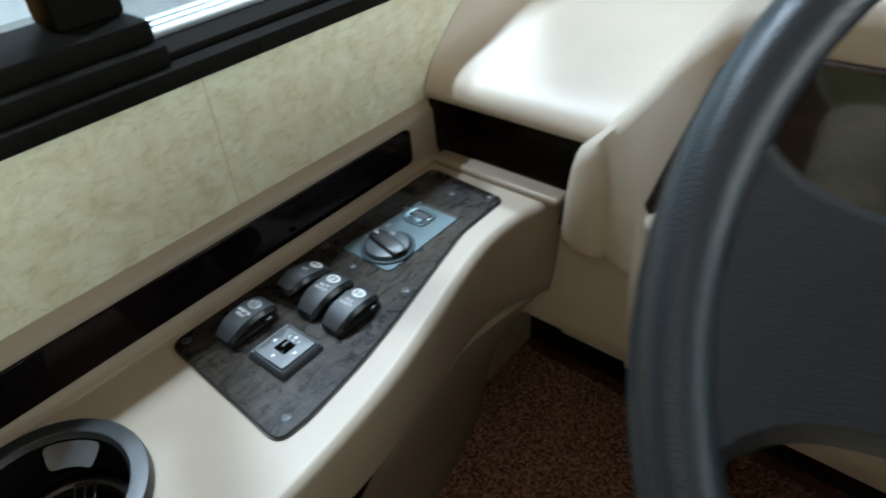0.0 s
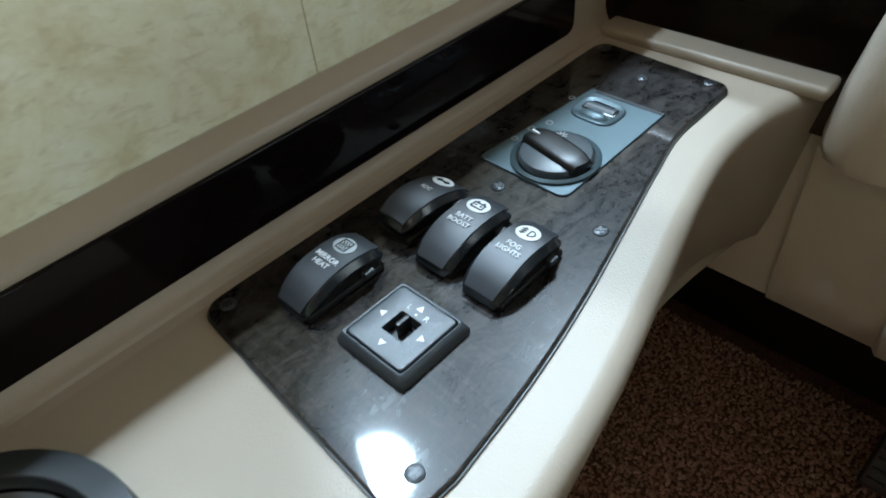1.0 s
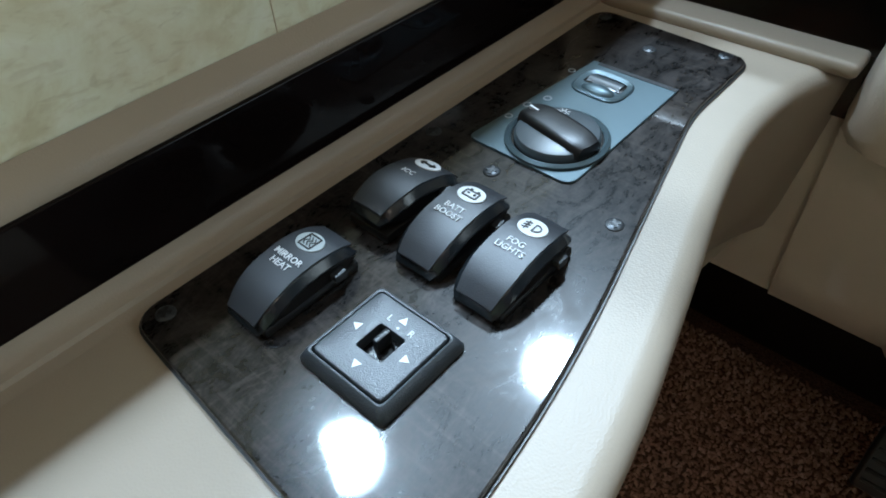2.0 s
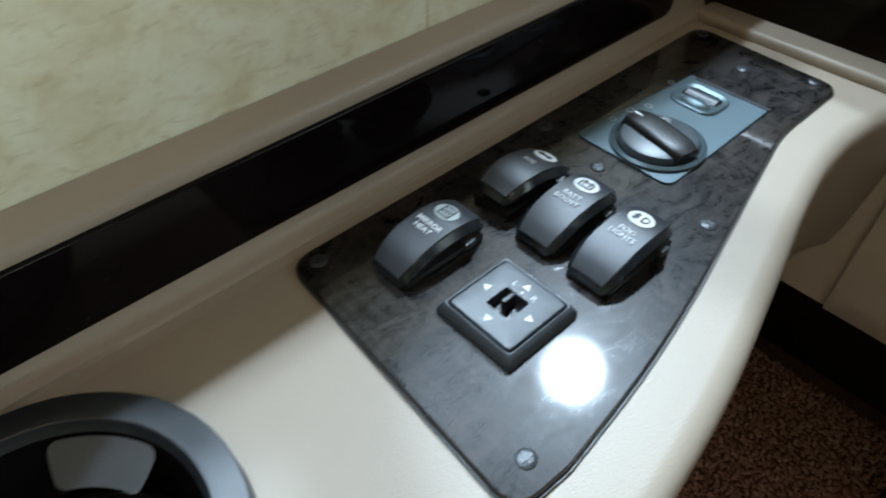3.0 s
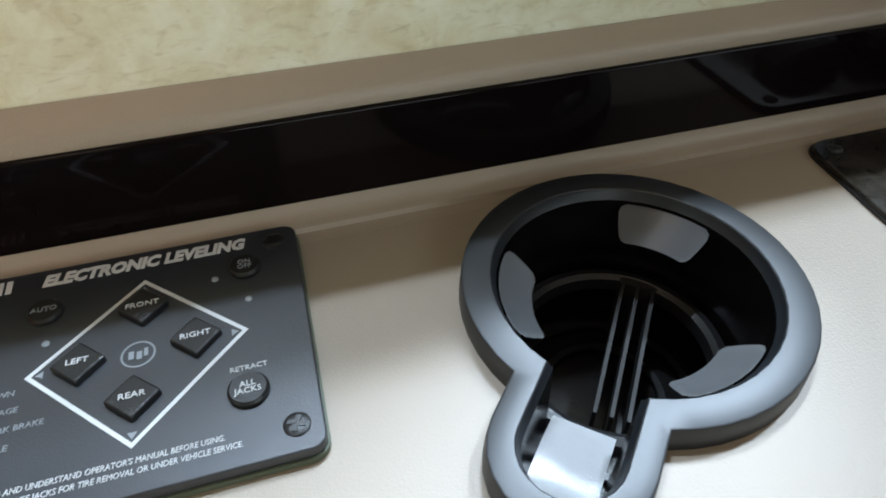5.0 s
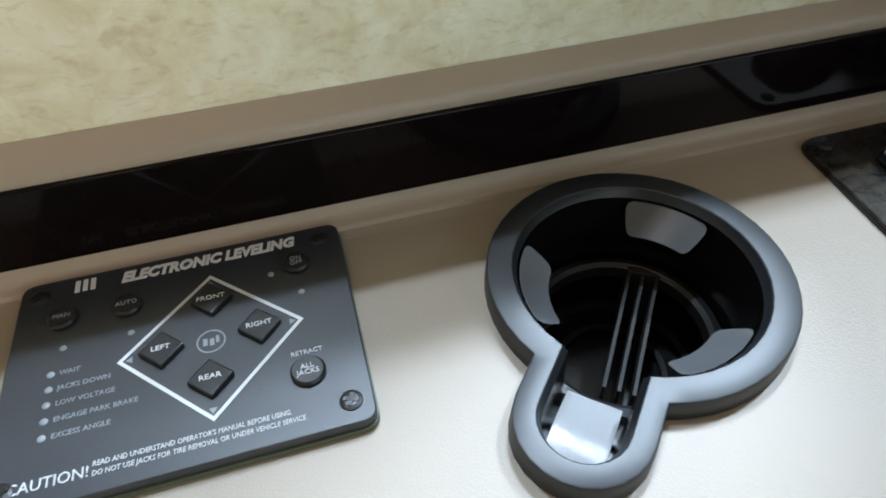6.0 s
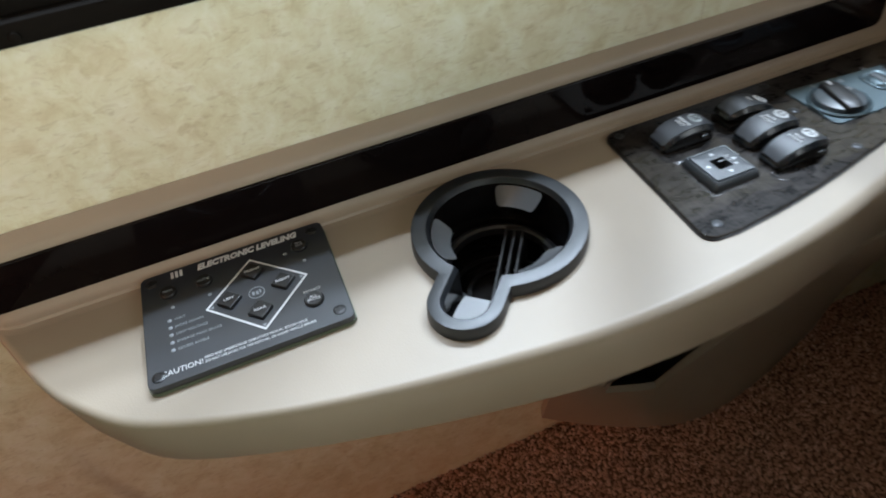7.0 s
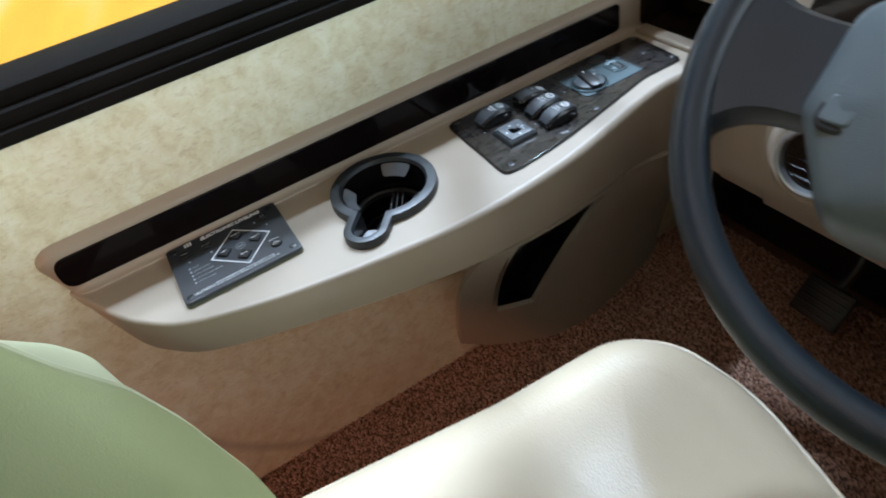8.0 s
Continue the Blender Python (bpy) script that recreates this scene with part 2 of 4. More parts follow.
def glass():
    """Thin clear pane: straight through, with a mirror gloss by its angle."""
    m = mat("window_glass", (1, 1, 1), 0.0)
    nt = m.node_tree
    clear = node(m, "ShaderNodeBsdfTransparent", Color=(0.93, 0.96, 0.95, 1))
    gloss = node(m, "ShaderNodeBsdfGlossy", Roughness=0.02)
    lw = node(m, "ShaderNodeLayerWeight", Blend=0.25)
    fres = node(m, "ShaderNodeMapRange", From_Min=0.2, From_Max=1.0, To_Min=0.04, To_Max=0.45)
    link(m, lw, "Facing", fres, "Value")
    mix = nt.nodes.new("ShaderNodeMixShader")
    link(m, fres, "Result", mix, 0)
    nt.links.new(clear.outputs[0], mix.inputs[1])
    nt.links.new(gloss.outputs[0], mix.inputs[2])
    nt.links.new(mix.outputs[0], nt.nodes["Material Output"].inputs["Surface"])
    return m


GLASS = glass()


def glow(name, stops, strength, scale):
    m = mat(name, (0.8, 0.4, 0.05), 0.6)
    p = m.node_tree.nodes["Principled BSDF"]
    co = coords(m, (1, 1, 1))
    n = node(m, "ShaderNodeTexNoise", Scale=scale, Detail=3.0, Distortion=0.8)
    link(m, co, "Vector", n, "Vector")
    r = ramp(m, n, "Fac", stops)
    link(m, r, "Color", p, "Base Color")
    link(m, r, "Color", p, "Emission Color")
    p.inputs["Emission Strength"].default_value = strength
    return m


# backdrops glow by themselves in place of the hall's light on them
BANNER = glow("orange_backdrop_glow", [(0.36, (0.95, 0.32, 0.02)), (0.55, (1.0, 0.55, 0.06)), (0.70, (1.0, 0.85, 0.45))], 1.1, 1.1)
HALL = glow("hall_backdrop_glow", [(0.35, (0.42, 0.44, 0.46)), (0.65, (0.70, 0.74, 0.78))], 0.7, 0.7)


# ---- mesh helpers ----
def finish(me, angle=38):
    me.shade_smooth()
    me.set_sharp_from_angle(angle=radians(angle))
    # large flat caps stay flat
    for p in me.polygons:
        if len(p.vertices) > 4:
            for k in p.loop_indices:
                me.edges[me.loops[k].edge_index].use_edge_sharp = True


def part(name, bm, material, parent=None, label="", m=None, angle=38):
    """Links a bmesh as one mesh object under a thing or a part."""
    if m is not None:
        bm.transform(m)
    bmesh.ops.recalc_face_normals(bm, faces=bm.faces)
    me = bpy.data.meshes.new(name)
    bm.to_mesh(me)
    bm.free()
    me.materials.append(material)
    finish(me, angle)
    ob = new(name, me)
    if parent:
        ob.parent = parent
        ob.matrix_parent_inverse = Matrix.Translation(-parent.location) if parent.parent is None else Matrix()
    if label:
        ob["label"] = label
    return ob


def thing(name, place, label, category, group="", kind=""):
    ob = new(name)
    ob.empty_display_size = 0.02
    ob.location = place
    ob.matrix_world = Matrix.Translation(place)
    return tagged(ob, label, category, group, kind)


def box(bm, lo, hi, bevel=0.0, seg=2, m=None):
    lo, hi = Vector(lo), Vector(hi)
    mm = Matrix.Translation((lo + hi) / 2) @ Matrix.Diagonal((*(hi - lo), 1))
    made = bmesh.ops.create_cube(bm, size=1.0, matrix=mm)
    vs = made["verts"]
    if bevel:
        es = list({e for v in vs for e in v.link_edges})
        out = bmesh.ops.bevel(bm, geom=es, offset=bevel, segments=seg, affect="EDGES", profile=0.5)
        vs = list({v for f in out["faces"] for v in f.verts} | {v for v in vs if v.is_valid})
    if m is not None:
        bmesh.ops.transform(bm, matrix=m, verts=[v for v in vs if v.is_valid])
    return bm


def boxed(lo, hi, bevel=0.0, seg=2):
    return box(bmesh.new(), lo, hi, bevel, seg)


def rounded(points, radii, seg=6):
    """A closed outline with its corners rounded."""
    out, n = [], len(points)
    for i, p in enumerate(points):
        r = radii[i] if isinstance(radii, (list, tuple)) else radii
        p, a, b = Vector(p), Vector(points[i - 1]), Vector(points[(i + 1) % n])
        if r <= 0:
            out.append(p.copy())
            continue
        da, db = (a - p).normalized(), (b - p).normalized()
        half = da.angle(db) / 2
        cut = min(r / math.tan(half), (a - p).length * 0.49, (b - p).length * 0.49)
        s, e = p + da * cut, p + db * cut
        for k in range(seg + 1):
            t = k / seg
            out.append((1 - t) ** 2 * s + 2 * t * (1 - t) * p + t * t * e)
    return [(v.x, v.y) for v in out]


def lerp_line(points, n):
    """A smooth open curve through points, n steps a span."""
    pts = [Vector(p) for p in points]
    pts = [2 * pts[0] - pts[1]] + pts + [2 * pts[-1] - pts[-2]]
    out = []
    for i in range(1, len(pts) - 2):
        a, b, c, d = pts[i - 1:i + 3]
        for k in range(n):
            t = k / n
            out.append(0.5 * (2 * b + (c - a) * t + (2 * a - 5 * b + 4 * c - d) * t * t + (3 * b - a - 3 * c + d) * t ** 3))
    return out + [pts[-2].copy()]


def loft(bm, rows, closed=True, cap_first=False, cap_last=False):
    """Faces between rows of as many places each."""
    vs = [[bm.verts.new(p) for p in row] for row in rows]
    n = len(rows[0])
    for a, b in zip(vs, vs[1:]):
        for i in range(n if closed else n - 1):
            j = (i + 1) % n
            bm.faces.new((a[i], a[j], b[j], b[i]))
    if cap_first:
        bm.faces.new(vs[0][::-1])
    if cap_last:
        bm.faces.new(vs[-1])
    return vs


def inset(outline, d):
    """The outline moved inwards by d (for outlines that run anticlockwise)."""
    n, out = len(outline), []
    for i in range(n):
        a, p, b = (Vector(outline[k % n]) for k in (i - 1, i, i + 1))
        u = (p - a).normalized() if (p - a).length > 1e-9 else (b - p).normalized()
        v = (b - p).normalized() if (b - p).length > 1e-9 else u
        na, nb = Vector((-u.y, u.x)), Vector((-v.y, v.x))
        k = na + nb
        k = k / max(0.35, k.length_squared / 2) if k.length > 1e-6 else na
        out.append((p.x + k.x * d, p.y + k.y * d))
    return out


def slab(outline, z0, z1, edge=0.0, seg=3):
    """A plate with that outline and a rounded upper edge."""
    bm = bmesh.new()
    rows = [[(x, y, z0) for x, y in outline]]
    if edge:
        for k in range(seg + 1):
            a = math.pi / 2 * k / seg
            rows.append([(x, y, z1 - edge + edge * math.sin(a)) for x, y in inset(outline, edge * (1 - math.cos(a)))])
    else:
        rows.append([(x, y, z1) for x, y in outline])
    loft(bm, rows, True, True, True)
    return bm


def circle(cx, cy, r, n=32):
    return [(cx + r * math.cos(2 * math.pi * i / n), cy + r * math.sin(2 * math.pi * i / n)) for i in range(n)]


def lathe(profile, n=48, m=None, cap=True):
    bm = bmesh.new()
    rows = [[(r * math.cos(2 * math.pi * i / n), r * math.sin(2 * math.pi * i / n), z) for i in range(n)] for r, z in profile]
    loft(bm, rows, True, cap and profile[0][0] > 1e-6, cap and profile[-1][0] > 1e-6)
    if m is not None:
        bm.transform(m)
    return bm


def tube(points, r, n=10, closed=False):
    bm = bmesh.new()
    pts = [Vector(p) for p in points]
    rows, up = [], None
    for i, p in enumerate(pts):
        a = pts[i - 1] if (i or closed) else p
        b = pts[(i + 1) % len(pts)] if (i + 1 < len(pts) or closed) else p
        t = (b - a).normalized()
        if up is None:
            up = t.orthogonal().normalized()
        up = (up - t * up.dot(t)).normalized()
        side = t.cross(up)
        rr = r[i] if isinstance(r, (list, tuple)) else r
        rows.append([tuple(p + up * (rr * math.cos(2 * math.pi * k / n)) + side * (rr * math.sin(2 * math.pi * k / n))) for k in range(n)])
    if closed:
        rows.append(rows[0])
    loft(bm, rows, True, not closed, not closed)
    if closed:
        bmesh.ops.remove_doubles(bm, verts=bm.verts, dist=1e-6)
    return bm


def raise_flat(bm, h=0.0002):
    """Gives flat faces a small height."""
    ex = bmesh.ops.extrude_face_region(bm, geom=list(bm.faces))
    bmesh.ops.translate(bm, vec=(0, 0, h), verts=[g for g in ex["geom"] if isinstance(g, bmesh.types.BMVert)])


def letters(text, size, m, parent, material=PRINT, name="lettering", depth=0.00012, align="CENTER", shear=0.0, stretch=1.0, bold=0.0, line=0.85):
    """Raised lettering, built as a mesh; m puts the text's plane in the world."""
    cu = bpy.data.curves.new(name, "FONT")
    cu.body, cu.size, cu.align_x, cu.align_y, cu.extrude, cu.shear = text, size, align, "CENTER", depth, shear
    cu.space_line, cu.resolution_u, cu.offset = line, 2, bold
    tmp = bpy.data.objects.new(name, cu)
    scene.collection.objects.link(tmp)
    deps = bpy.context.evaluated_depsgraph_get()
    me = bpy.data.meshes.new_from_object(tmp.evaluated_get(deps))
    bpy.data.objects.remove(tmp)
    me.transform(m @ Matrix.Diagonal((stretch, 1, 1, 1)))
    me.materials.clear()
    me.materials.append(material)
    ob = new(name, me)
    ob.parent = parent
    ob.matrix_parent_inverse = Matrix.Translation(-parent.location) if parent.parent is None else Matrix()
    return ob


WX = 0.0205     # the side wall's inner face
ZC = 0.415      # the console's top over the floor

# ---- the cab's shell ----
def shell():
    floor = boxed((-0.06, -4.4, -0.05), (2.35, 1.25, 0.0))
    tagged(part("floor", floor, CARPET), "brown low-pile carpet over the cab floor", "floor", kind="structure")
    # left wall with its window opening
    bm = bmesh.new()
    wz0, wz1, wy0, wy1 = 0.5685, 1.60, -1.05, 0.90
    box(bm, (-0.06, -4.4, 0.0), (WX, 1.25, wz0))
    box(bm, (-0.06, -4.4, wz1), (WX, 1.25, 1.95))
    box(bm, (-0.06, -4.4, wz0), (WX, wy0, wz1))
    box(bm, (-0.06, wy1, wz0), (WX, 1.25, wz1))
    tagged(part("wall_left", bm, PAPER), "side wall covered in mottled tan wallpaper", "wall", kind="structure")
    # the opening is added to hold the fill lamp on this side
    bm = bmesh.new()
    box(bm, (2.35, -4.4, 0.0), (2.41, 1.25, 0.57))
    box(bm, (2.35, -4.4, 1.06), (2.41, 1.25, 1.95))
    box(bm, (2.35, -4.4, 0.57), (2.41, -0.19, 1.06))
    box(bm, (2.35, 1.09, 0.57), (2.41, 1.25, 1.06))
    tagged(part("wall_right", bm, UNSEEN_WALL), "unseen far side wall in dark brown, with an opening added for a fill lamp", "wall", kind="structure")
    tagged(part("wall_rear", boxed((-0.06, -4.46, 0.0), (2.41, -4.4, 1.95)), UNSEEN_WALL), "unseen rear partition, kept dark brown to cut bounced light", "wall", kind="structure")
    bm = bmesh.new()
    box(bm, (-0.06, 1.25, 0.0), (2.41, 1.31, 0.56))
    box(bm, (-0.06, 1.25, 1.72), (2.41, 1.31, 1.95))
    box(bm, (-0.06, 1.25, 0.56), (0.02, 1.31, 1.72))
    box(bm, (2.33, 1.25, 0.56), (2.41, 1.31, 1.72))
    tagged(part("wall_front", bm, BEIGE), "beige front bulkhead round the windscreen opening", "wall", kind="structure")
    # unseen blocker, added to keep the far fill off footwell and console face
    tagged(part("light_block_panel", boxed((1.02, -0.60, 0.0), (1.06, 0.50, 0.61)), BEIGE), "unseen beige panel added to block low light from the far side", "wall", kind="structure")
    tagged(part("ceiling", boxed((-0.06, -4.46, 1.95), (2.41, 1.31, 2.0)), CEIL), "plain off-white vinyl cab ceiling", "ceiling", kind="structure")
    tagged(part("wallpaper_seam", boxed((WX, 0.3156, 0.0), (WX + 0.0003, 0.3159, wz0)), mat("seam_edge", (0.56, 0.47, 0.31), 0.6)), "thin open seam in the tan wallpaper", "trim", kind="structure")
    return wz0, wz1, wy0, wy1


WZ0, WZ1, WY0, WY1 = shell()


def side_window():
    win = thing("window_1", (0, (WY0 + WY1) / 2, WZ0), "black framed sliding side window of the cab", "window", kind="structure")
    fr = bmesh.new()
    # stepped lower rail with its tracks; the sash rides on the higher rear part
    for x0, x1, z0, z1, y1 in ((-0.058, WX + 0.005, 0.0, 0.0125, WY1), (-0.058, WX - 0.010, 0.0125, 0.018, WY1), (-0.058, WX - 0.003, 0.0125, 0.0255, 0.302), (-0.058, WX - 0.014, 0.0255, 0.0390, 0.302)):
        box(fr, (x0, WY0, WZ0 + z0), (x1, y1, WZ0 + z1), 0.0025)
    part("lower_rail", fr, FRAME, win)
    for x in (-0.022, -0.034, -0.046):
        part("track", boxed((x - 0.0035, 0.302, WZ0 + 0.018), (x + 0.0035, WY1 - 0.045, WZ0 + 0.024), 0.001), ALU, win, "bare aluminium sliding track")
    for y in (0.222, 0.362, -0.10):
        part("screw_head", lathe([(0.0032, 0.0), (0.0026, 0.0012), (0.0, 0.0016)], 16, pose(WX + 0.005, y, WZ0 + 0.005, 0, 90, 0)), FRAME, win)
    part("upper_rail", boxed((-0.058, WY0, WZ1 - 0.045), (WX + 0.005, WY1, WZ1), 0.003), FRAME, win)
    part("side_rail", boxed((-0.058, WY0, WZ0 + 0.039), (WX + 0.005, WY0 + 0.045, WZ1 - 0.045), 0.003), FRAME, win)
    part("side_rail", boxed((-0.058, WY1 - 0.045, WZ0 + 0.018), (WX + 0.005, WY1, WZ1 - 0.045), 0.003), FRAME, win)
    part("mullion", boxed((-0.050, 0.256, WZ0 + 0.039), (-0.016, 0.300, WZ1 - 0.045), 0.004), FRAME, win)
    for y0, y1, x in ((WY0 + 0.045, 0.256, -0.036), (0.300, WY1 - 0.045, -0.054)):
        pane = part("pane", boxed((x, y0, WZ0 + (0.038 if y0 < 0 else 0.017)), (x + 0.004, y1, WZ1 - 0.043)), GLASS, win)
        pane.visible_shadow = False


side_window()


def outside():
    """What shows through the side window: self-lit backdrops for the hall beyond it."""
    tagged(part("hall_backdrop", boxed((-6.1, -7, -1.2), (-6.0, 9, 4.5)), HALL), "self-lit pale backdrop for the show hall outside the window", "backdrop", kind="structure")
    tagged(part("banner_backdrop", boxed((-2.6, -3.2, -0.9), (-2.5, 0.75, 1.3)), BANNER), "self-lit orange backdrop for the display outside the window", "backdrop", kind="structure")
    tagged(part("ground", boxed((-40, -40, -0.95), (40, 40, -0.90)), mat("hall_floor", (0.25, 0.24, 0.23), 0.6)), "grey show hall floor around the vehicle", "ground", kind="structure")


outside()

# ---- the side console ----
EDGE = [(0.0215, -0.2005), (0.036, -0.1935), (0.086, -0.168), (0.113, -0.149), (0.143, -0.115), (0.166, -0.055), (0.182, 0.010), (0.193, 0.075),
        (0.200, 0.135), (0.200, 0.205), (0.191, 0.285), (0.176, 0.350), (0.162, 0.405), (0.155, 0.450), (0.158, 0.492), (0.170, 0.531)]
EDGE_CURVE = lerp_line(EDGE, 5)
CUP = Vector((0.1008, 0.1115))
CUP_TURN = radians(-42.0)


def keyhole(R, r, L, z, n=40, k=12, s=5):
    """The outline of a round holder with a handle slot."""
    a = math.asin(min(0.95, r / R))
    pts = [(R * math.cos(a + (2 * math.pi - 2 * a) * i / n), R * math.sin(a + (2 * math.pi - 2 * a) * i / n)) for i in range(n + 1)]
    x0 = R * math.cos(a)
    pts += [(x0 + (L - x0) * i / s, -r) for i in range(1, s)]
    pts += [(L + r * math.cos(-math.pi / 2 + math.pi * i / k), r * math.sin(-math.pi / 2 + math.pi * i / k)) for i in range(k + 1)]
    pts += [(L + (x0 - L) * i / s, r) for i in range(1, s)]
    c, q = math.cos(CUP_TURN), math.sin(CUP_TURN)
    return [(CUP.x + x * c - y * q, CUP.y + x * q + y * c, z) for x, y in pts]


def lip_depth(y):
    """How far the console's face reaches down, deeper towards the dash."""
    if y < -0.05:
        return min(0.051, 0.028 + 0.023 * max(0.0, (y + 0.2) / 0.03))
    return 0.053 + 0.04 * min(y, 0.0) + 0.133 * max(y, 0.0)


def console():
    con = thing("side_console", (0.0, 0.15, 0.0), "beige moulded driver's side console along the wall", "console")
    # rim profile: how far inside the edge, and height
    profile = [(0.0205, 0.0), (0.018, 0.0)] + [(0.018 - 0.018 * math.sin(a), -0.018 + 0.018 * math.cos(a)) for a in (0.26, 0.52, 0.79, 1.05, 1.31, 1.57)]
    profile += [(0.0070, -0.032), (0.0110, -0.040), (0.0150, -0.0445), (0.022, -0.046), (0.045, -0.046)]
    n = len(EDGE_CURVE)
    normals = []
    for i in range(n):
        t = (EDGE_CURVE[min(i + 1, n - 1)] - EDGE_CURVE[max(i - 1, 0)]).normalized()
        normals.append(Vector((-t.y, t.x)))
    bm = bmesh.new()
    rows = []
    for d, z in profile:
        row = []
        for i in range(n):
            e = EDGE_CURVE[i]
            g = min(0.22 + 0.26 * min(1.0, max(0.0, (e.y + 0.02) / 0.32)), lip_depth(e.y) / 0.024)
            if z > -0.02:
                dd, zz = d * g, z * g
            else:
                dd, zz = d * (0.5 + 0.5 * min(1.0, max(0.0, e.y / 0.2))), -(0.018 * g + (-z - 0.018) / 0.028 * (lip_depth(e.y) - 0.018 * g))
            row.append((max(WX + 0.0005, e.x + normals[i].x * dd), e.y + normals[i].y * dd, ZC + zz))
        rows.append(row)
    vs = loft(bm, rows, False)
    # flat top, with the holder's opening left out of it
    top = vs[0]
    back = [bm.verts.new((WX + 0.001, 0.531, ZC)), bm.verts.new((WX + 0.001, -0.176, ZC))]
    ring = top + back
    edges = []
    for i in range(len(ring)):
        a, b = ring[i], ring[(i + 1) % len(ring)]
        edges.append(bm.edges.get((a, b)) or bm.edges.new((a, b)))
    hole = [bm.verts.new(p) for p in keyhole(0.047, 0.016, 0.067, ZC)]
    edges += [bm.edges.new((hole[i], hole[(i + 1) % len(hole)])) for i in range(len(hole))]
    bmesh.ops.triangle_fill(bm, use_beauty=True, use_dissolve=False, edges=edges, normal=(0, 0, 1))
    part("body", bm, BEIGE, con)
    # back panel: upright, with a rounded ledge on top, round at its rear end
    bm = bmesh.new()
    prof = [(0.0445, ZC + 0.0001), (0.0438, ZC + 0.0002), (0.0428, ZC + 0.0003), (0.0420, ZC + 0.0004), (0.0398, ZC + 0.0008), (0.0391, ZC + 0.0026), (0.0376, ZC + 0.0034), (0.0356, ZC + 0.0040), (0.0338, ZC + 0.0062), (0.0318, ZC + 0.012), (0.0308, ZC + 0.0440), (0.0298, ZC + 0.0475), (0.0285, ZC + 0.0495), (0.0258, ZC + 0.0515), (WX + 0.0005, ZC + 0.0550)]
    ys = [-0.2090, -0.2075, -0.2035, -0.1970, -0.1880] + [-0.17 + 0.0695 * i for i in range(11)]
    rows = []
    for y in ys:
        f = min(1.0, max(0.0, (y + 0.2090) / 0.0235))
        f = math.sqrt(1 - (1 - f) ** 2)
        cut = 0.013 * min(1.0, max(0.0, (-0.13 - y) / 0.07))
        rows.append([(WX + 0.0005 + (x - WX - 0.0005) * (0.20 + 0.80 * f), y + cut * (1 - (z - ZC) / 0.055), ZC + (z - ZC) * (0.70 + 0.30 * f)) for x, z in prof])
    loft(bm, rows, False)
    part("back_panel", bm, BEIGE, con)
    # glossy strip in the back panel
    out = rounded([(-0.197, ZC + 0.0090), (0.4905, ZC + 0.0090), (0.4905, ZC + 0.0442), (-0.197, ZC + 0.0430)], [0.015, 0.008, 0.008, 0.015])
    bm = slab(out, 0.0, 0.0035, 0.0008)
    part("inlay_strip", bm, GLOSS, con, "glossy black inlay strip", Matrix(((0, 0, 1, 0.0293), (1, 0, 0, 0), (0, 1, 0, 0), (0, 0, 0, 1))))
    # low rib where the console meets the dash
    bm = bmesh.new()
    box(bm, (0.036, 0.511, ZC - 0.002), (0.173, 0.531, ZC + 0.006), 0.003, 3)
    part("end_rib", bm, BEIGE, con)
    # lower fairing with its open map pocket
    lower = [(WX + 0.001, 0.188, 0.030), (0.038, 0.238, 0.004), (0.070, 0.300, 0.001), (0.086, 0.362, 0.001), (0.075, 0.450, 0.001), (0.043, 0.565, 0.001)]
    upper = [(ex - 0.016, ey, ZC - lip_depth(ey) + 0.002) for ex, ey in ((0.202, 0.165), (0.200, 0.215), (0.191, 0.285), (0.176, 0.350), (0.160, 0.430), (0.166, 0.560))]
    lo, up = lerp_line(lower, 8), lerp_line(upper, 8)
    m = len(lo) - 1

    def at(u, v):
        k = min(m - 1, int(u * m))
        f = u * m - k
        a, b = lo[k].lerp(lo[k + 1], f), up[k].lerp(up[k + 1], f)
        p = a.lerp(b, v)
        bulge = -math.sin(math.pi * v) * 0.020
        return p + Vector((bulge, 0, -bulge * 0.4))
    ul0, ur0, ul1, ur1, v0, v1 = 0.215, 0.375, 0.205, 0.640, 0.30, 0.955
    bm = bmesh.new()

    def cols(v):
        f = (min(max(v, v0), v1) - v0) / (v1 - v0)
        l, r = ul0 + (ul1 - ul0) * f, ur0 + (ur1 - ur0) * f
        return [l * i / 6 for i in range(6)] + [l + (r - l) * i / 10 for i in range(10)] + [r + (1 - r) * i / 8 for i in range(9)]
    vsl = [v0 * i / 8 for i in range(8)] + [v0 + (v1 - v0) * i / 10 for i in range(10)] + [v1, 1.0]
    grid = [[bm.verts.new(at(u, v)) for u in cols(v)] for v in vsl]
    for j in range(len(vsl) - 1):
        for i in range(24):
            if 8 <= j < 18 and 6 <= i < 16:
                continue
            bm.faces.new((grid[j][i], grid[j][i + 1], grid[j + 1][i + 1], grid[j + 1][i]))
    back = bmesh.ops.extrude_face_region(bm, geom=list(bm.faces))
    bmesh.ops.translate(bm, vec=(-0.006, 0.0, 0.004), verts=[g for g in back["geom"] if isinstance(g, bmesh.types.BMVert)])
    part("fairing", bm, LOWER, con, "grey-beige lower fairing with an open map pocket")
    # black backing added behind the opening for the pocket's dark inside
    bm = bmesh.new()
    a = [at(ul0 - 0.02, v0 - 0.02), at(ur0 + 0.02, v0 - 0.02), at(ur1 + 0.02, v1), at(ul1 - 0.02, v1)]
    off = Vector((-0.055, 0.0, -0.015))
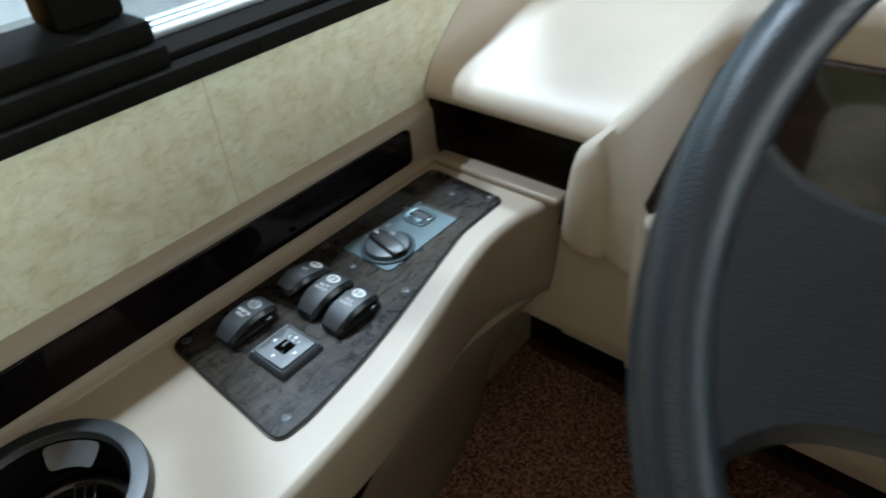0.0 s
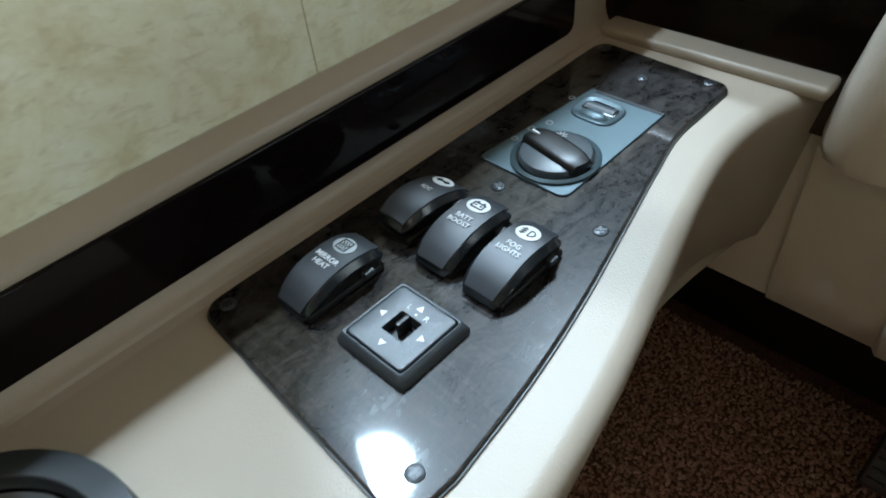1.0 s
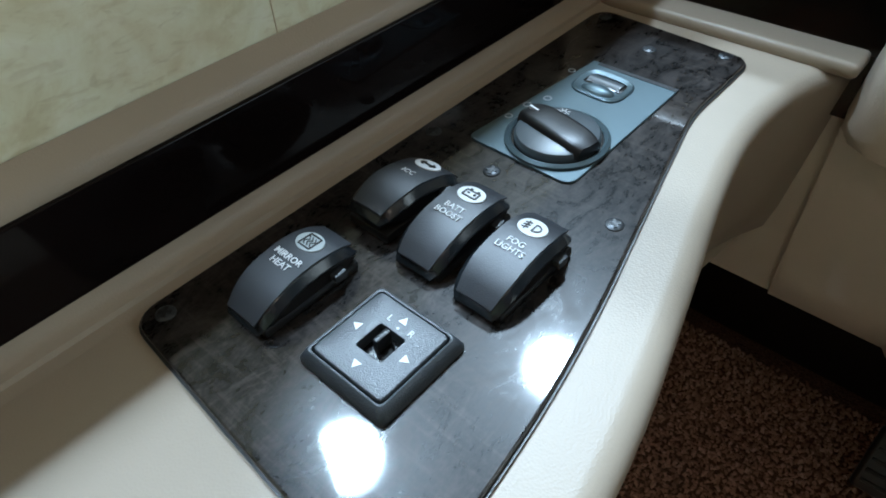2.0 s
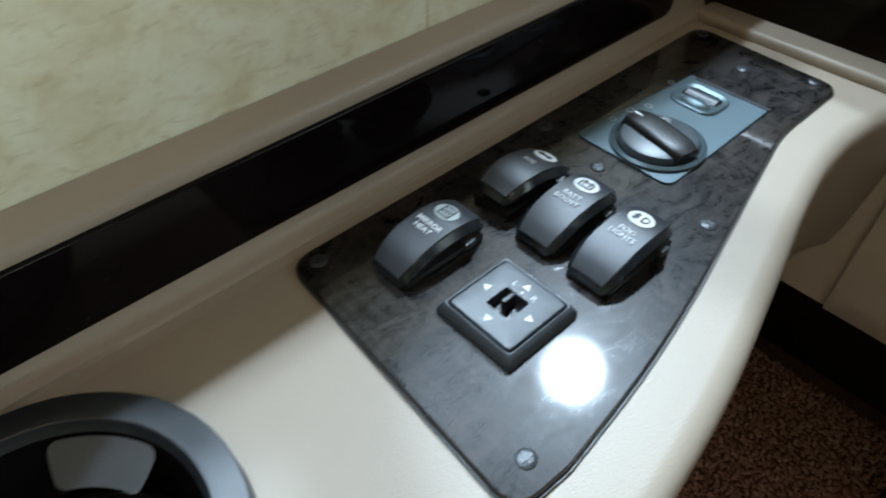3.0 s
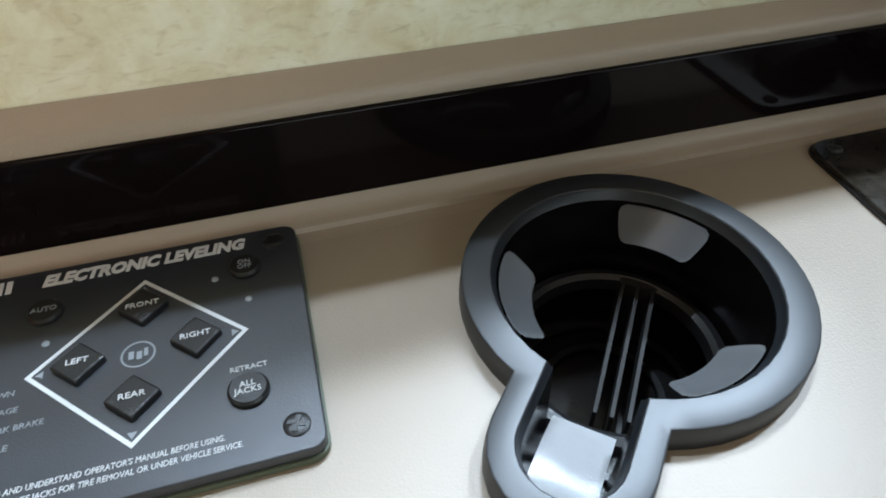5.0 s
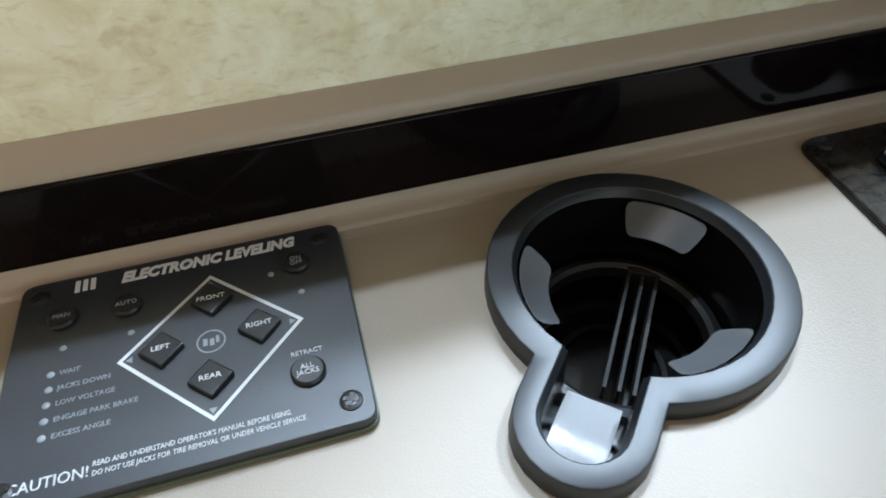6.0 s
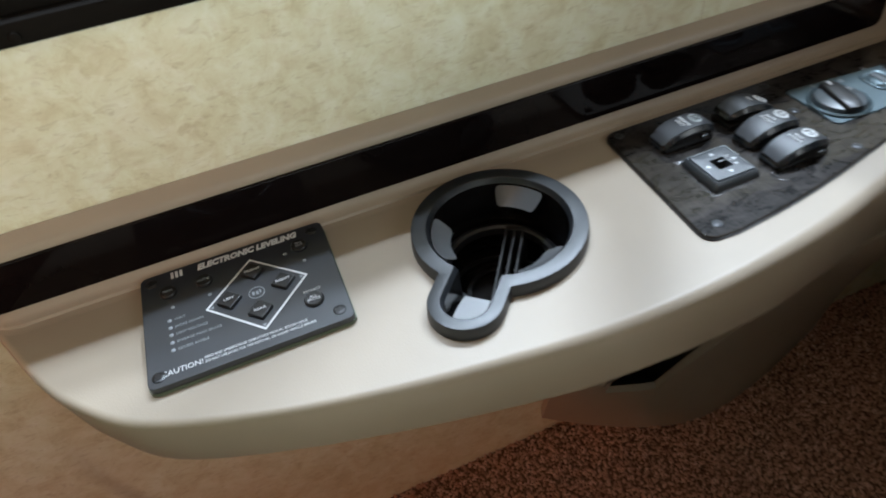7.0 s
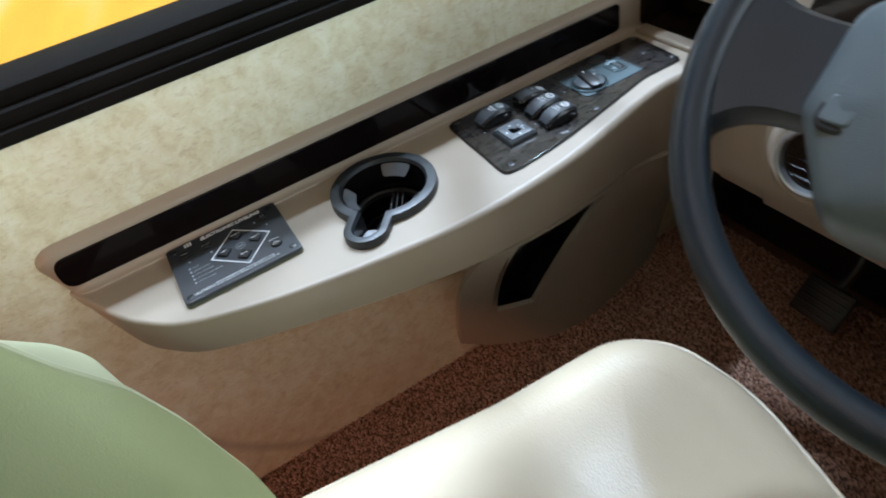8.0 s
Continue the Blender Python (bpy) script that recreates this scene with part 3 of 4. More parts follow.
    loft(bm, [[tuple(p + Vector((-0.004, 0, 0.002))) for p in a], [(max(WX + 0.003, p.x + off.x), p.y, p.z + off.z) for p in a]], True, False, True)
    part("pocket_backing", bm, BLACK, con, "black backing added to give the map pocket its dark inside")
    return con


console()


# ---- screws ----
def screw(parent, x, y, z, r=0.0034, material=SCREW):
    bm = lathe([(0.0, 0.0), (r, 0.0), (r, 0.0003), (r * 0.85, 0.0006), (r * 0.4, 0.0008), (0.0, 0.0008)], 20)
    ob = part("screw", bm, material, parent, "", Matrix.Translation((x, y, z)))
    bm = bmesh.new()
    box(bm, (-r * 0.66, -r * 0.19, 0), (r * 0.66, r * 0.19, 0.0003))
    box(bm, (-r * 0.19, -r * 0.66, 0.00002), (r * 0.19, r * 0.66, 0.00032))
    part("recess", bm, BLACK, ob, "", pose(x, y, z + 0.0007, 0, 0, 20 + 400 * (x + y)))


# ---- the switch panel ----
def switch_panel():
    pan = thing("switch_panel", (0.10, 0.35, ZC), "dark glossy burl switch panel screwed on the console", "switch panel")
    right = lerp_line([(0.1712, 0.226), (0.1655, 0.278), (0.1580, 0.320), (0.1480, 0.363), (0.1375, 0.407), (0.1310, 0.438), (0.1305, 0.466)], 5)
    pts = [(0.0462, 0.2220), (0.1690, 0.2150)] + [(p.x, p.y) for p in right[1:]] + [(0.1305, 0.4945), (0.0462, 0.5005)]
    rad = [0.010, 0.010] + [0] * (len(right) - 1) + [0.008, 0.010]
    out = rounded(pts, rad)
    part("plate", slab(out, ZC + 0.0002, ZC + 0.003, 0.0008), BURL, pan)
    part("gasket", slab(inset(out, -0.0008), ZC + 0.0001, ZC + 0.0012), BLACK, pan)
    for x, y in ((0.1418, 0.3560), (0.0890, 0.3530), (0.1205, 0.4905), (0.0890, 0.4750), (0.0530, 0.3590), (0.1600, 0.2290), (0.0535, 0.2305), (0.0535, 0.4930)):
        screw(pan, x, y, ZC + 0.003)


switch_panel()


def rocker_switch(x, y, words, icon, size=0.0034, tilt=3.0, lens_material=None):
    """A hinged rocker: a dark skirt, an arched face with glossy chamfers; its middle at x, y."""
    z = ZC + 0.003
    sw = thing("rocker_switch", (x, y, z), "dark grey rocker switch lettered " + words.replace("\n", " ").lower(), "switch", "rocker switches on the panel")
    part("base", boxed((x - 0.0098, y - 0.0195, z), (x + 0.0098, y + 0.0195, z + 0.004), 0.001), BLACK, sw)
    m = pose(x, y, z + 0.001, tilt)
    N, half = 18, 0.0212

    def surf(s):
        return 0.0128 - 0.0068 * abs(s - 0.06) ** 2.4

    def width(s):
        return 0.0108 - 0.0016 * max(0.0, abs(s) - 0.45) ** 1.5 / 0.41
    # skirt under the face
    rows = []
    for i in range(N + 1):
        s = 0.95 * (-1 + 2 * i / N)
        w, top = width(s) - 0.0008, surf(s) - 0.0034
        low = 0.0012 + 0.0016 * s * s
        rows.append([(-w + 0.0006, half * s, low), (-w, half * s, top), (w, half * s, top), (w - 0.0006, half * s, low)])
    bm = bmesh.new()
    loft(bm, rows, True, True, True)
    part("skirt", bm, KNOB, sw, "black glossy skirt", m, 30)
    # glossy chamfered cap, with the grained face laid in it
    rows, face = [], []
    for i in range(N + 1):
        s = -1 + 2 * i / N
        e = 0.0030 if i in (0, N) else (0.0007 if i in (1, N - 1) else 0.0)
        top, w = surf(s) - e, width(s) - 0.5 * e
        side = top - 0.0036 + e
        rows.append([(-w, half * s, side), (-w, half * s, side + 0.0008), (-w + 0.0019, half * s, top - 0.0003), (-w + 0.0025, half * s, top), (w - 0.0025, half * s, top), (w - 0.0019, half * s, top - 0.0003), (w, half * s, side + 0.0008), (w, half * s, side)])
        if 0 < i < N:
            f = -0.965 if i == 1 else (0.965 if i == N - 1 else s)
            w, top = width(f) - 0.0024, surf(f) + (0.0001 if i in (1, N - 1) else 0.00035)
            face.append([(-w, half * f, top - 0.0006), (-w, half * f, top), (0.0, half * f, top + 0.0003), (w, half * f, top), (w, half * f, top - 0.0006)])
    bm = bmesh.new()
    loft(bm, rows, True, True, True)
    part("actuator", bm, CHAMFER, sw, "", m, 24)
    bm = bmesh.new()
    loft(bm, face, True, True, True)
    part("face", bm, ROCKER, sw, "finely grained dark grey face", m, 24)
    part("lock_tab", boxed((x + 0.0090, y + 0.0075, z + 0.004), (x + 0.0125, y + 0.0125, z + 0.0072), 0.0006), SWITCH, sw)
    # oval lens and its sign
    lens_s = 0.47
    lm = m @ pose(0, half * lens_s, surf(lens_s) + 0.0007, -7.0)
    bm = slab([(1.14 * px, 0.92 * py) for px, py in circle(0, 0, 0.0047, 28)], -0.0006, 0.0003, 0.0002)
    part("lens", bm, lens_material or PRINT, sw, "oval symbol lens", lm)
    bm = bmesh.new()
    icon(bm)
    part("symbol", bm, BLACK, sw, "black symbol on the lens", lm @ Matrix.Translation((0, 0, 0.00035)))
    tm = m @ pose(0, half * -0.03, surf(-0.03) + 0.00075, 1.0)
    letters(words, size, tm, sw, bold=0.00003, line=1.02)
    return sw


def bar(bm, x0, y0, x1, y1, w=0.0005):
    d = Vector((x1 - x0, y1 - y0))
    a = math.atan2(d.y, d.x)
    box(bm, (-d.length / 2, -w / 2, 0), (d.length / 2, w / 2, 0.0002), m=pose((x0 + x1) / 2, (y0 + y1) / 2, 0, 0, 0, math.degrees(a)))


def icon_fog(bm):
    for k in (-1, 0, 1):
        bar(bm, -0.0034, 0.0013 * k - 0.0003, -0.0010, 0.0013 * k + 0.0003)
    bar(bm, -0.0022, -0.0022, -0.0022, 0.0022)
    bar(bm, 0.0006, -0.0018, 0.0006, 0.0018)
    pts = [(0.0006 + 0.0026 * math.cos(a), 0.0018 * math.sin(a)) for a in (1.57, 1.0, 0.5, 0.0, -0.5, -1.0, -1.57)]
    for a, b in zip(pts, pts[1:]):
        bar(bm, *a, *b)


def icon_battery(bm):
    for a in ((-0.0028, -0.0018, 0.0028, -0.0018), (-0.0028, 0.0014, 0.0028, 0.0014), (-0.0028, -0.0018, -0.0028, 0.0014), (0.0028, -0.0018, 0.0028, 0.0014),
              (-0.0020, 0.0022, -0.0010, 0.0022), (0.0010, 0.0022, 0.0020, 0.0022), (-0.0018, 0.0, -0.0008, 0.0), (0.0008, 0.0, 0.0018, 0.0), (0.0013, -0.0005, 0.0013, 0.0005)):
        bar(bm, *a, 0.0006)


def icon_mirror(bm):
    for a in ((-0.0026, -0.0028, 0.0026, -0.0028), (-0.0026, 0.0028, 0.0026, 0.0028), (-0.0026, -0.0028, -0.0026, 0.0028), (0.0026, -0.0028, 0.0026, 0.0028)):
        bar(bm, *a)
    for k in (-1, 0, 1):
        pts = [(0.0014 * k + 0.0006 * (-1) ** j, -0.0020 + 0.0013 * j) for j in range(4)]
        for a, b in zip(pts, pts[1:]):
            bar(bm, *a, *b, 0.0004)


def icon_arrows(bm):
    bar(bm, -0.0022, 0, 0.0022, 0, 0.0011)
    for k in (-1, 1):
        bar(bm, k * 0.0034, 0, k * 0.0016, 0.0014, 0.0008)
        bar(bm, k * 0.0034, 0, k * 0.0016, -0.0014, 0.0008)


rocker_switch(0.0778, 0.2645, "MIRROR\nHEAT", icon_mirror, lens_material=DIMLENS)
rocker_switch(0.0770, 0.3175, "ICC", icon_arrows, tilt=-14.0)
rocker_switch(0.1030, 0.3150, "BATT\nBOOST", icon_battery)
rocker_switch(0.1290, 0.3145, "FOG\nLIGHTS", icon_fog)


def mirror_switch():
    x, y, z = 0.1188, 0.2640, ZC + 0.003
    sw = thing("mirror_switch", (x, y, z), "square grey mirror adjusting switch with white arrows", "switch")
    def square(h):
        return rounded([(-h, -h), (h, -h), (h, h), (-h, h)], min(0.002, h * 0.2), 4)
    bm = bmesh.new()
    loft(bm, [[(a, b, c) for a, b in square(h)] for h, c in ((0.0177, 0.0), (0.0177, 0.0018), (0.0160, 0.0052), (0.0155, 0.0056), (0.0149, 0.0054), (0.0147, 0.0020))], True, True, False)
    part("bezel", bm, SWITCH, sw, "", Matrix.Translation((x, y, z)))
    bm = bmesh.new()
    loft(bm, [[(a, b, c) for a, b in square(h)] for h, c in ((0.0143, 0.0020), (0.0143, 0.0056), (0.0140, 0.0061), (0.0134, 0.0063), (0.0054, 0.0060), (0.0052, 0.0058), (0.0052, 0.0012))])
    part("face", bm, SWITCH, sw, "speckled grey square face", pose(x, y, z), 20)
    zt = z + 0.0061
    part("well", boxed((x - 0.0144, y - 0.0144, z + 0.0004), (x + 0.0144, y + 0.0144, z + 0.0014)), WELL, sw, "dark square well")
    part("lever", boxed((x - 0.0022, y - 0.0014, z + 0.0012), (x + 0.0000, y + 0.0046, zt + 0.0010), 0.0006), BLACK, sw, "black selector lever")
    for dx, dy, a in ((-0.0098, 0.0, 180), (0.0, 0.0098, 90), (0.0098, 0.0, 0), (0.0, -0.0098, 270)):
        bm = bmesh.new()
        f = [bm.verts.new((0.0018 * math.cos(radians(a + k)), 0.0018 * math.sin(radians(a + k)), 0)) for k in (0, 120, 240)]
        bm.faces.new(f)
        ex = bmesh.ops.extrude_face_region(bm, geom=list(bm.faces))
        bmesh.ops.translate(bm, vec=(0, 0, 0.0002), verts=[g for g in ex["geom"] if isinstance(g, bmesh.types.BMVert)])
        part("arrow", bm, PRINT, sw, "", Matrix.Translation((x + dx, y + dy, zt)))
    for ch, dx, dy in (("L", -0.0042, 0.0082), ("R", 0.0050, 0.0076)):
        letters(ch, 0.0034, pose(x + dx, y + dy, zt + 0.0001), sw)
    part("dot", slab(circle(0, 0, 0.0005, 10), 0, 0.0002), PRINT, sw, "", pose(x + 0.0004, y + 0.0068, zt))


mirror_switch()


def light_switch():
    z = ZC + 0.003
    sw = thing("light_switch", (0.095, 0.40, z), "blue-grey headlamp switch plate with a black turning knob", "switch")
    out = rounded([(0.0668, 0.3645), (0.1182, 0.3635), (0.1180, 0.4465), (0.0745, 0.4490)], [0.004, 0.006, 0.001, 0.001])
    part("plate", slab(out, z - 0.0004, z + 0.0010, 0.0004), STEEL, sw)
    part("slot", boxed((0.078, 0.4462, z), (0.118, 0.4487, z + 0.0012)), BLACK, sw, "", None)
    cx, cy = 0.0970, 0.3855
    part("ring", lathe([(0.0215, 0.0), (0.0215, 0.0012), (0.0200, 0.0022), (0.0188, 0.0012), (0.0188, 0.0)], 48, pose(cx, cy, z + 0.001), False), STEEL, sw)
    part("gap", lathe([(0.0188, 0.0), (0.0188, 0.0006), (0.0, 0.0006)], 40, pose(cx, cy, z + 0.001)), WELL, sw)
    knob = part("knob", lathe([(0.0176, 0.0004), (0.0176, 0.0028), (0.0168, 0.0040), (0.0130, 0.0050), (0.0, 0.0052)], 48, pose(cx, cy, z + 0.001)), DIAL, sw, "grey dial of the turning knob")
    bm = bmesh.new()
    rows = []
    for i in range(15):
        s = -1 + 2 * i / 14
        w = 0.0074 * math.sqrt(1 - 0.45 * s ** 4)
        h = 0.0080 * (1 - 0.20 * abs(s) ** 4)
        x = s * 0.0178
        rows.append([(x, -w * 1.12, 0.0022), (x, -w, h - 0.0020), (x, -w * 0.86, h - 0.0005), (x, -w * 0.66, h), (x, 0.0, h - 0.0004), (x, w * 0.66, h), (x, w * 0.86, h - 0.0005), (x, w, h - 0.0020), (x, w * 1.12, 0.0022)])
    loft(bm, rows, True, True, True)
    part("grip", bm, KNOB, knob, "glossy black grip bar", pose(cx, cy, z + 0.001, 0, 0, -12))
    bm = bmesh.new()
    box(bm, (-0.0168, -0.0006, 0.0058), (-0.0118, 0.0006, 0.0079), 0.0002, 1)
    part("pointer", bm, PRINT, knob, "white pointer line", pose(cx, cy, z + 0.001, 0, 0, -12))
    # dimmer wheel in its dished square
    rec = [(x, y) for x, y in rounded([(0.0770, 0.4205), (0.1030, 0.4195), (0.1035, 0.4410), (0.0775, 0.4425)], 0.0085, 7)]
    bm = bmesh.new()
    loft(bm, [[(x, y, z + h) for x, y in inset(rec, d)] for d, h in ((0.0, 0.0008), (0.0002, 0.0017), (0.0010, 0.0022), (0.0022, 0.0019), (0.0045, 0.0013))], True, False, True)
    part("dimmer_recess", bm, STEEL, sw)
    part("dimmer_gap", boxed((0.0800, 0.4295, z + 0.0008), (0.1002, 0.4390, z + 0.0016), 0.0003), WELL, sw)
    bm = bmesh.new()
    rows = [[(0.0818 + 0.0166 * k, 0.4338 + 0.0040 * math.cos(a), z + 0.0004 + 0.0022 * math.sin(a)) for a in [math.pi * i / 14 for i in range(15)]] for k in (0, 1)]
    loft(bm, rows, True, True, True)
    part("dimmer_wheel", bm, DIAL, sw, "dark grey dimmer wheel")
    bm = lathe([(0.0085, 0.0), (0.0078, 0.0012), (0.0058, 0.0022), (0.0030, 0.0027), (0.0, 0.0028)], 28, Matrix.Translation((0.0905, 0.4262, z + 0.0010)) @ Matrix.Diagonal((1.0, 0.52, 0.8, 1.0)))
    part("dimmer_thumb_rest", bm, STEEL, sw)
    # small white signs round the knob
    for sx, sy, r in ((0.0715, 0.3865, 0.0018), (0.0725, 0.3985, 0.0020), (0.0765, 0.4080, 0.0020), (0.0715, 0.4345, 0.0018)):
        part("sign", lathe([(r * 0.62, 0), (r, 0), (r, 0.0002), (r * 0.62, 0.0002)], 20, pose(sx, sy, z + 0.001), False), GREYPRINT, sw)
    bm = bmesh.new()
    for k in range(8):
        a = math.pi / 4 * k
        bar(bm, 0.0017 * math.cos(a), 0.0017 * math.sin(a), 0.0028 * math.cos(a), 0.0028 * math.sin(a), 0.0004)
    for k in range(10):
        a, b = math.pi / 5 * k, math.pi / 5 * (k + 1)
        bar(bm, 0.0012 * math.cos(a), 0.0012 * math.sin(a), 0.0012 * math.cos(b), 0.0012 * math.sin(b), 0.0004)
    part("lamp_sign", bm, PRINT, sw, "white lamp sign", pose(0.0925, 0.3960, z + 0.0063))


light_switch()


# ---- the cup holder ----
def cup_holder():
    cup = thing("cup_holder", (CUP.x, CUP.y, ZC), "black plastic cup holder with a handle slot", "cup holder")
    rows = [keyhole(R, r, 0.0665, ZC + h) for R, r, h in ((0.0558, 0.0224, 0.0001), (0.0553, 0.0219, 0.0082), (0.0550, 0.0216, 0.0088), (0.0545, 0.0211, 0.0090),
                                                          (0.0460, 0.0146, 0.0090), (0.0455, 0.0141, 0.0086), (0.0447, 0.0134, 0.0064), (0.0438, 0.0126, 0.0050))]
    bm = bmesh.new()
    loft(bm, rows)
    part("rim", bm, RIM, cup, "", None, 24)
    bm = bmesh.new()
    loft(bm, [keyhole(0.0438, 0.0126, 0.0665, ZC + 0.0050), keyhole(0.0424, 0.0120, 0.0655, ZC - 0.020), keyhole(0.0410, 0.0112, 0.0620, ZC - 0.058)], True, False, True)
    part("well", bm, WELL, cup)
    for r, z in ((0.036, -0.0565), (0.024, -0.0560)):
        part("floor_ring", lathe([(r, 0), (r, 0.0015), (r - 0.0025, 0.0015), (r - 0.0025, 0)], 48, pose(CUP.x, CUP.y, ZC + z), False), BLACK, cup)
    part("well_step", lathe([(0.0412, -0.0300), (0.0395, -0.0270), (0.0365, -0.0262), (0.0345, -0.0275), (0.0335, -0.0320)], 56, pose(CUP.x, CUP.y, ZC), False), BLACK, cup)
    # spring pads round the wall
    for a, wid in ((134, 47), (254, 54), (16.5, 48)):
        bm = bmesh.new()
        rows = []
        for z, r, k in ((0.0042, 0.0428, 0.84), (0.0036, 0.0420, 0.95), (0.0022, 0.0405, 1.0), (-0.0008, 0.0365, 1.0), (-0.0034, 0.0330, 0.97), (-0.0044, 0.0318, 0.90), (-0.0048, 0.0312, 0.80)):
            rows.append([(CUP.x + r * math.cos(radians(a + wid * k * (i / 10 - 0.5))), CUP.y + r * math.sin(radians(a + wid * k * (i / 10 - 0.5))), ZC + z) for i in range(11)])
        loft(bm, rows, False)
        ex = bmesh.ops.solidify(bm, geom=list(bm.faces), thickness=0.0014)
        part("spring_pad", bm, PAD, cup, "grey rubber spring pad")
    u = Vector((math.cos(CUP_TURN), math.sin(CUP_TURN)))
    v = Vector((-u.y, u.x))
    # ribbed bracket that runs towards the slot
    for k in (-1, 0, 1):
        bm = bmesh.new()
        a, b = Vector((0.0765, 0.1345)), Vector((0.1215, 0.1015))
        side = Vector((b.y - a.y, a.x - b.x)).normalized() * (0.0058 * k)
        pts = [Vector((a.x + side.x, a.y + side.y, ZC - 0.027)), Vector((b.x + side.x, b.y + side.y, ZC - 0.036))]
        w = v * 0.0007
        rows = []
        for p in pts:
            rows.append([(p.x + w.x, p.y + w.y, p.z), (p.x - w.x, p.y - w.y, p.z), (p.x - w.x, p.y - w.y, p.z - 0.016), (p.x + w.x, p.y + w.y, p.z - 0.016)])
        loft(bm, rows, True, True, True)
        part("rib", bm, MATTE, cup)
    bm = bmesh.new()
    c = Vector((0.0745, 0.1360))
    box(bm, (-0.003, -0.0075, -0.036), (0.003, 0.0075, 0.0), 0.001, m=pose(c.x, c.y, ZC - 0.0265, 0, 0, -36))
    part("rib_block", bm, MATTE, cup)
    # curved pad in the handle slot, its colour whitened for the lamp's reflection
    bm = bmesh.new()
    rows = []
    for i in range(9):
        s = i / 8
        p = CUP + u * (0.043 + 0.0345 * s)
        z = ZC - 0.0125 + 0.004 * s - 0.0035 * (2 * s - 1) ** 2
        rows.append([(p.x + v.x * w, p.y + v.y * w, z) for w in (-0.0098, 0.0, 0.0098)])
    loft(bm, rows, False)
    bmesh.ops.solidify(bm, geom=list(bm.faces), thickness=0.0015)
    part("slot_pad", bm, SHINE_PAD, cup, "curved handle slot pad with lamp shine put into its colour")


cup_holder()


# ---- the leveling panel ----
def leveling_panel():
    z0, z1 = ZC, ZC + 0.006
    lv = thing("leveling_panel", (0.085, -0.049, ZC), "black leveling control panel with a white diamond", "control panel")
    lv.scale = (1.030, 1.030, 1.0)
    # the panel's own plane: across = towards the dash, up = towards the wall
    def P(x, y, z=0.0):
        return Matrix(((0, -1, 0, x), (1, 0, 0, y), (0, 0, 1, z1 + z), (0, 0, 0, 1)))
    out = rounded([(0.1285, -0.1045), (0.1285, 0.0068), (0.041, 0.0092), (0.041, -0.1035)], 0.005)
    part("backing", slab(inset(out, -0.0006), z0 + 0.0002, z0 + 0.0022), GREENEDGE, lv, "green-grey edge of the circuit board")
    part("plate", slab(out, z0 + 0.0022, z1, 0.0005), PLATE_BLACK, lv)
    for x, y in ((0.048, -0.097), (0.048, 0.0015), (0.1205, 0.0), (0.1215, -0.0985)):
        screw(lv, x, y, z1, 0.0036, BLACK)
    # white diamond outline
    d = [(0.055, -0.0390), (0.0845, -0.0095), (0.1155, -0.0405), (0.0850, -0.0695)]
    c = Vector((0.085, -0.0397))
    bm = bmesh.new()
    o = [bm.verts.new((x, y, 0.0)) for x, y in d]
    i = [bm.verts.new((*(c + (Vector(p) - c) * 0.945), 0.0)) for p in d]
    for k in range(4):
        bm.faces.new((o[k], o[(k + 1) % 4], i[(k + 1) % 4], i[k]))
    raise_flat(bm)
    part("diamond_border", bm, PRINT, lv, "white printed diamond border", Matrix.Translation((0, 0, z1)))
    for word, x, y in (("FRONT", 0.0675, -0.0390), ("RIGHT", 0.0840, -0.0240), ("LEFT", 0.0845, -0.0555), ("REAR", 0.1005, -0.0405)):
        b = part("button", slab(rounded([(-0.0074, 0), (0, -0.0074), (0.0074, 0), (0, 0.0074)], 0.0008, 3), 0.0, 0.0022, 0.0006), BLACK, lv, "square black push button", pose(x, y, z1))
        letters(word, 0.0027, P(x, y, 0.0023), b, PRINT, stretch=1.1)
    for words, x, y, r in (("ALL\nJACKS", 0.1065, -0.0110, 0.0056), ("ON\nOFF", 0.0585, -0.0085, 0.0050), ("AUTO", 0.0610, -0.0670, 0.0050), ("MAN", 0.0605, -0.0880, 0.0050)):
        b = part("button", lathe([(r, 0), (r, 0.0012), (r - 0.0007, 0.0020), (0, 0.0020)], 28, pose(x, y, z1)), BLACK, lv, "round black push button")
        letters(words, 0.0026, P(x, y, 0.0021), b, PRINT if r > 0.0055 else GREYPRINT)
    letters("RETRACT", 0.0024, P(0.0985, -0.0105, 0.0001), lv)
    letters("ELECTRONIC LEVELING", 0.0066, P(0.0468, -0.0390, 0.0001), lv, PRINT, shear=0.22, stretch=0.88, bold=0.00034)
    bm = bmesh.new()
    for k in range(3):
        box(bm, (0.0435, -0.0855 + 0.0026 * k, 0), (0.0490, -0.0838 + 0.0026 * k, 0.0002))
    part("maker_mark", bm, PRINT, lv, "plain white maker's mark", Matrix.Translation((0, 0, z1)))
    # plain mark in the middle
    bm = lathe([(0.0042, 0), (0.0047, 0), (0.0047, 0.0002), (0.0042, 0.0002)], 32, None, False)
    box(bm, (-0.0014, -0.0026, 0), (0.0014, -0.0012, 0.0002))
    box(bm, (-0.0010, -0.0004, 0), (0.0018, 0.0010, 0.0002))
    box(bm, (-0.0018, 0.0016, 0), (0.0010, 0.0026, 0.0002))
    part("round_mark", bm, GREYPRINT, lv, "grey ring mark", pose(0.0850, -0.0400, z1))
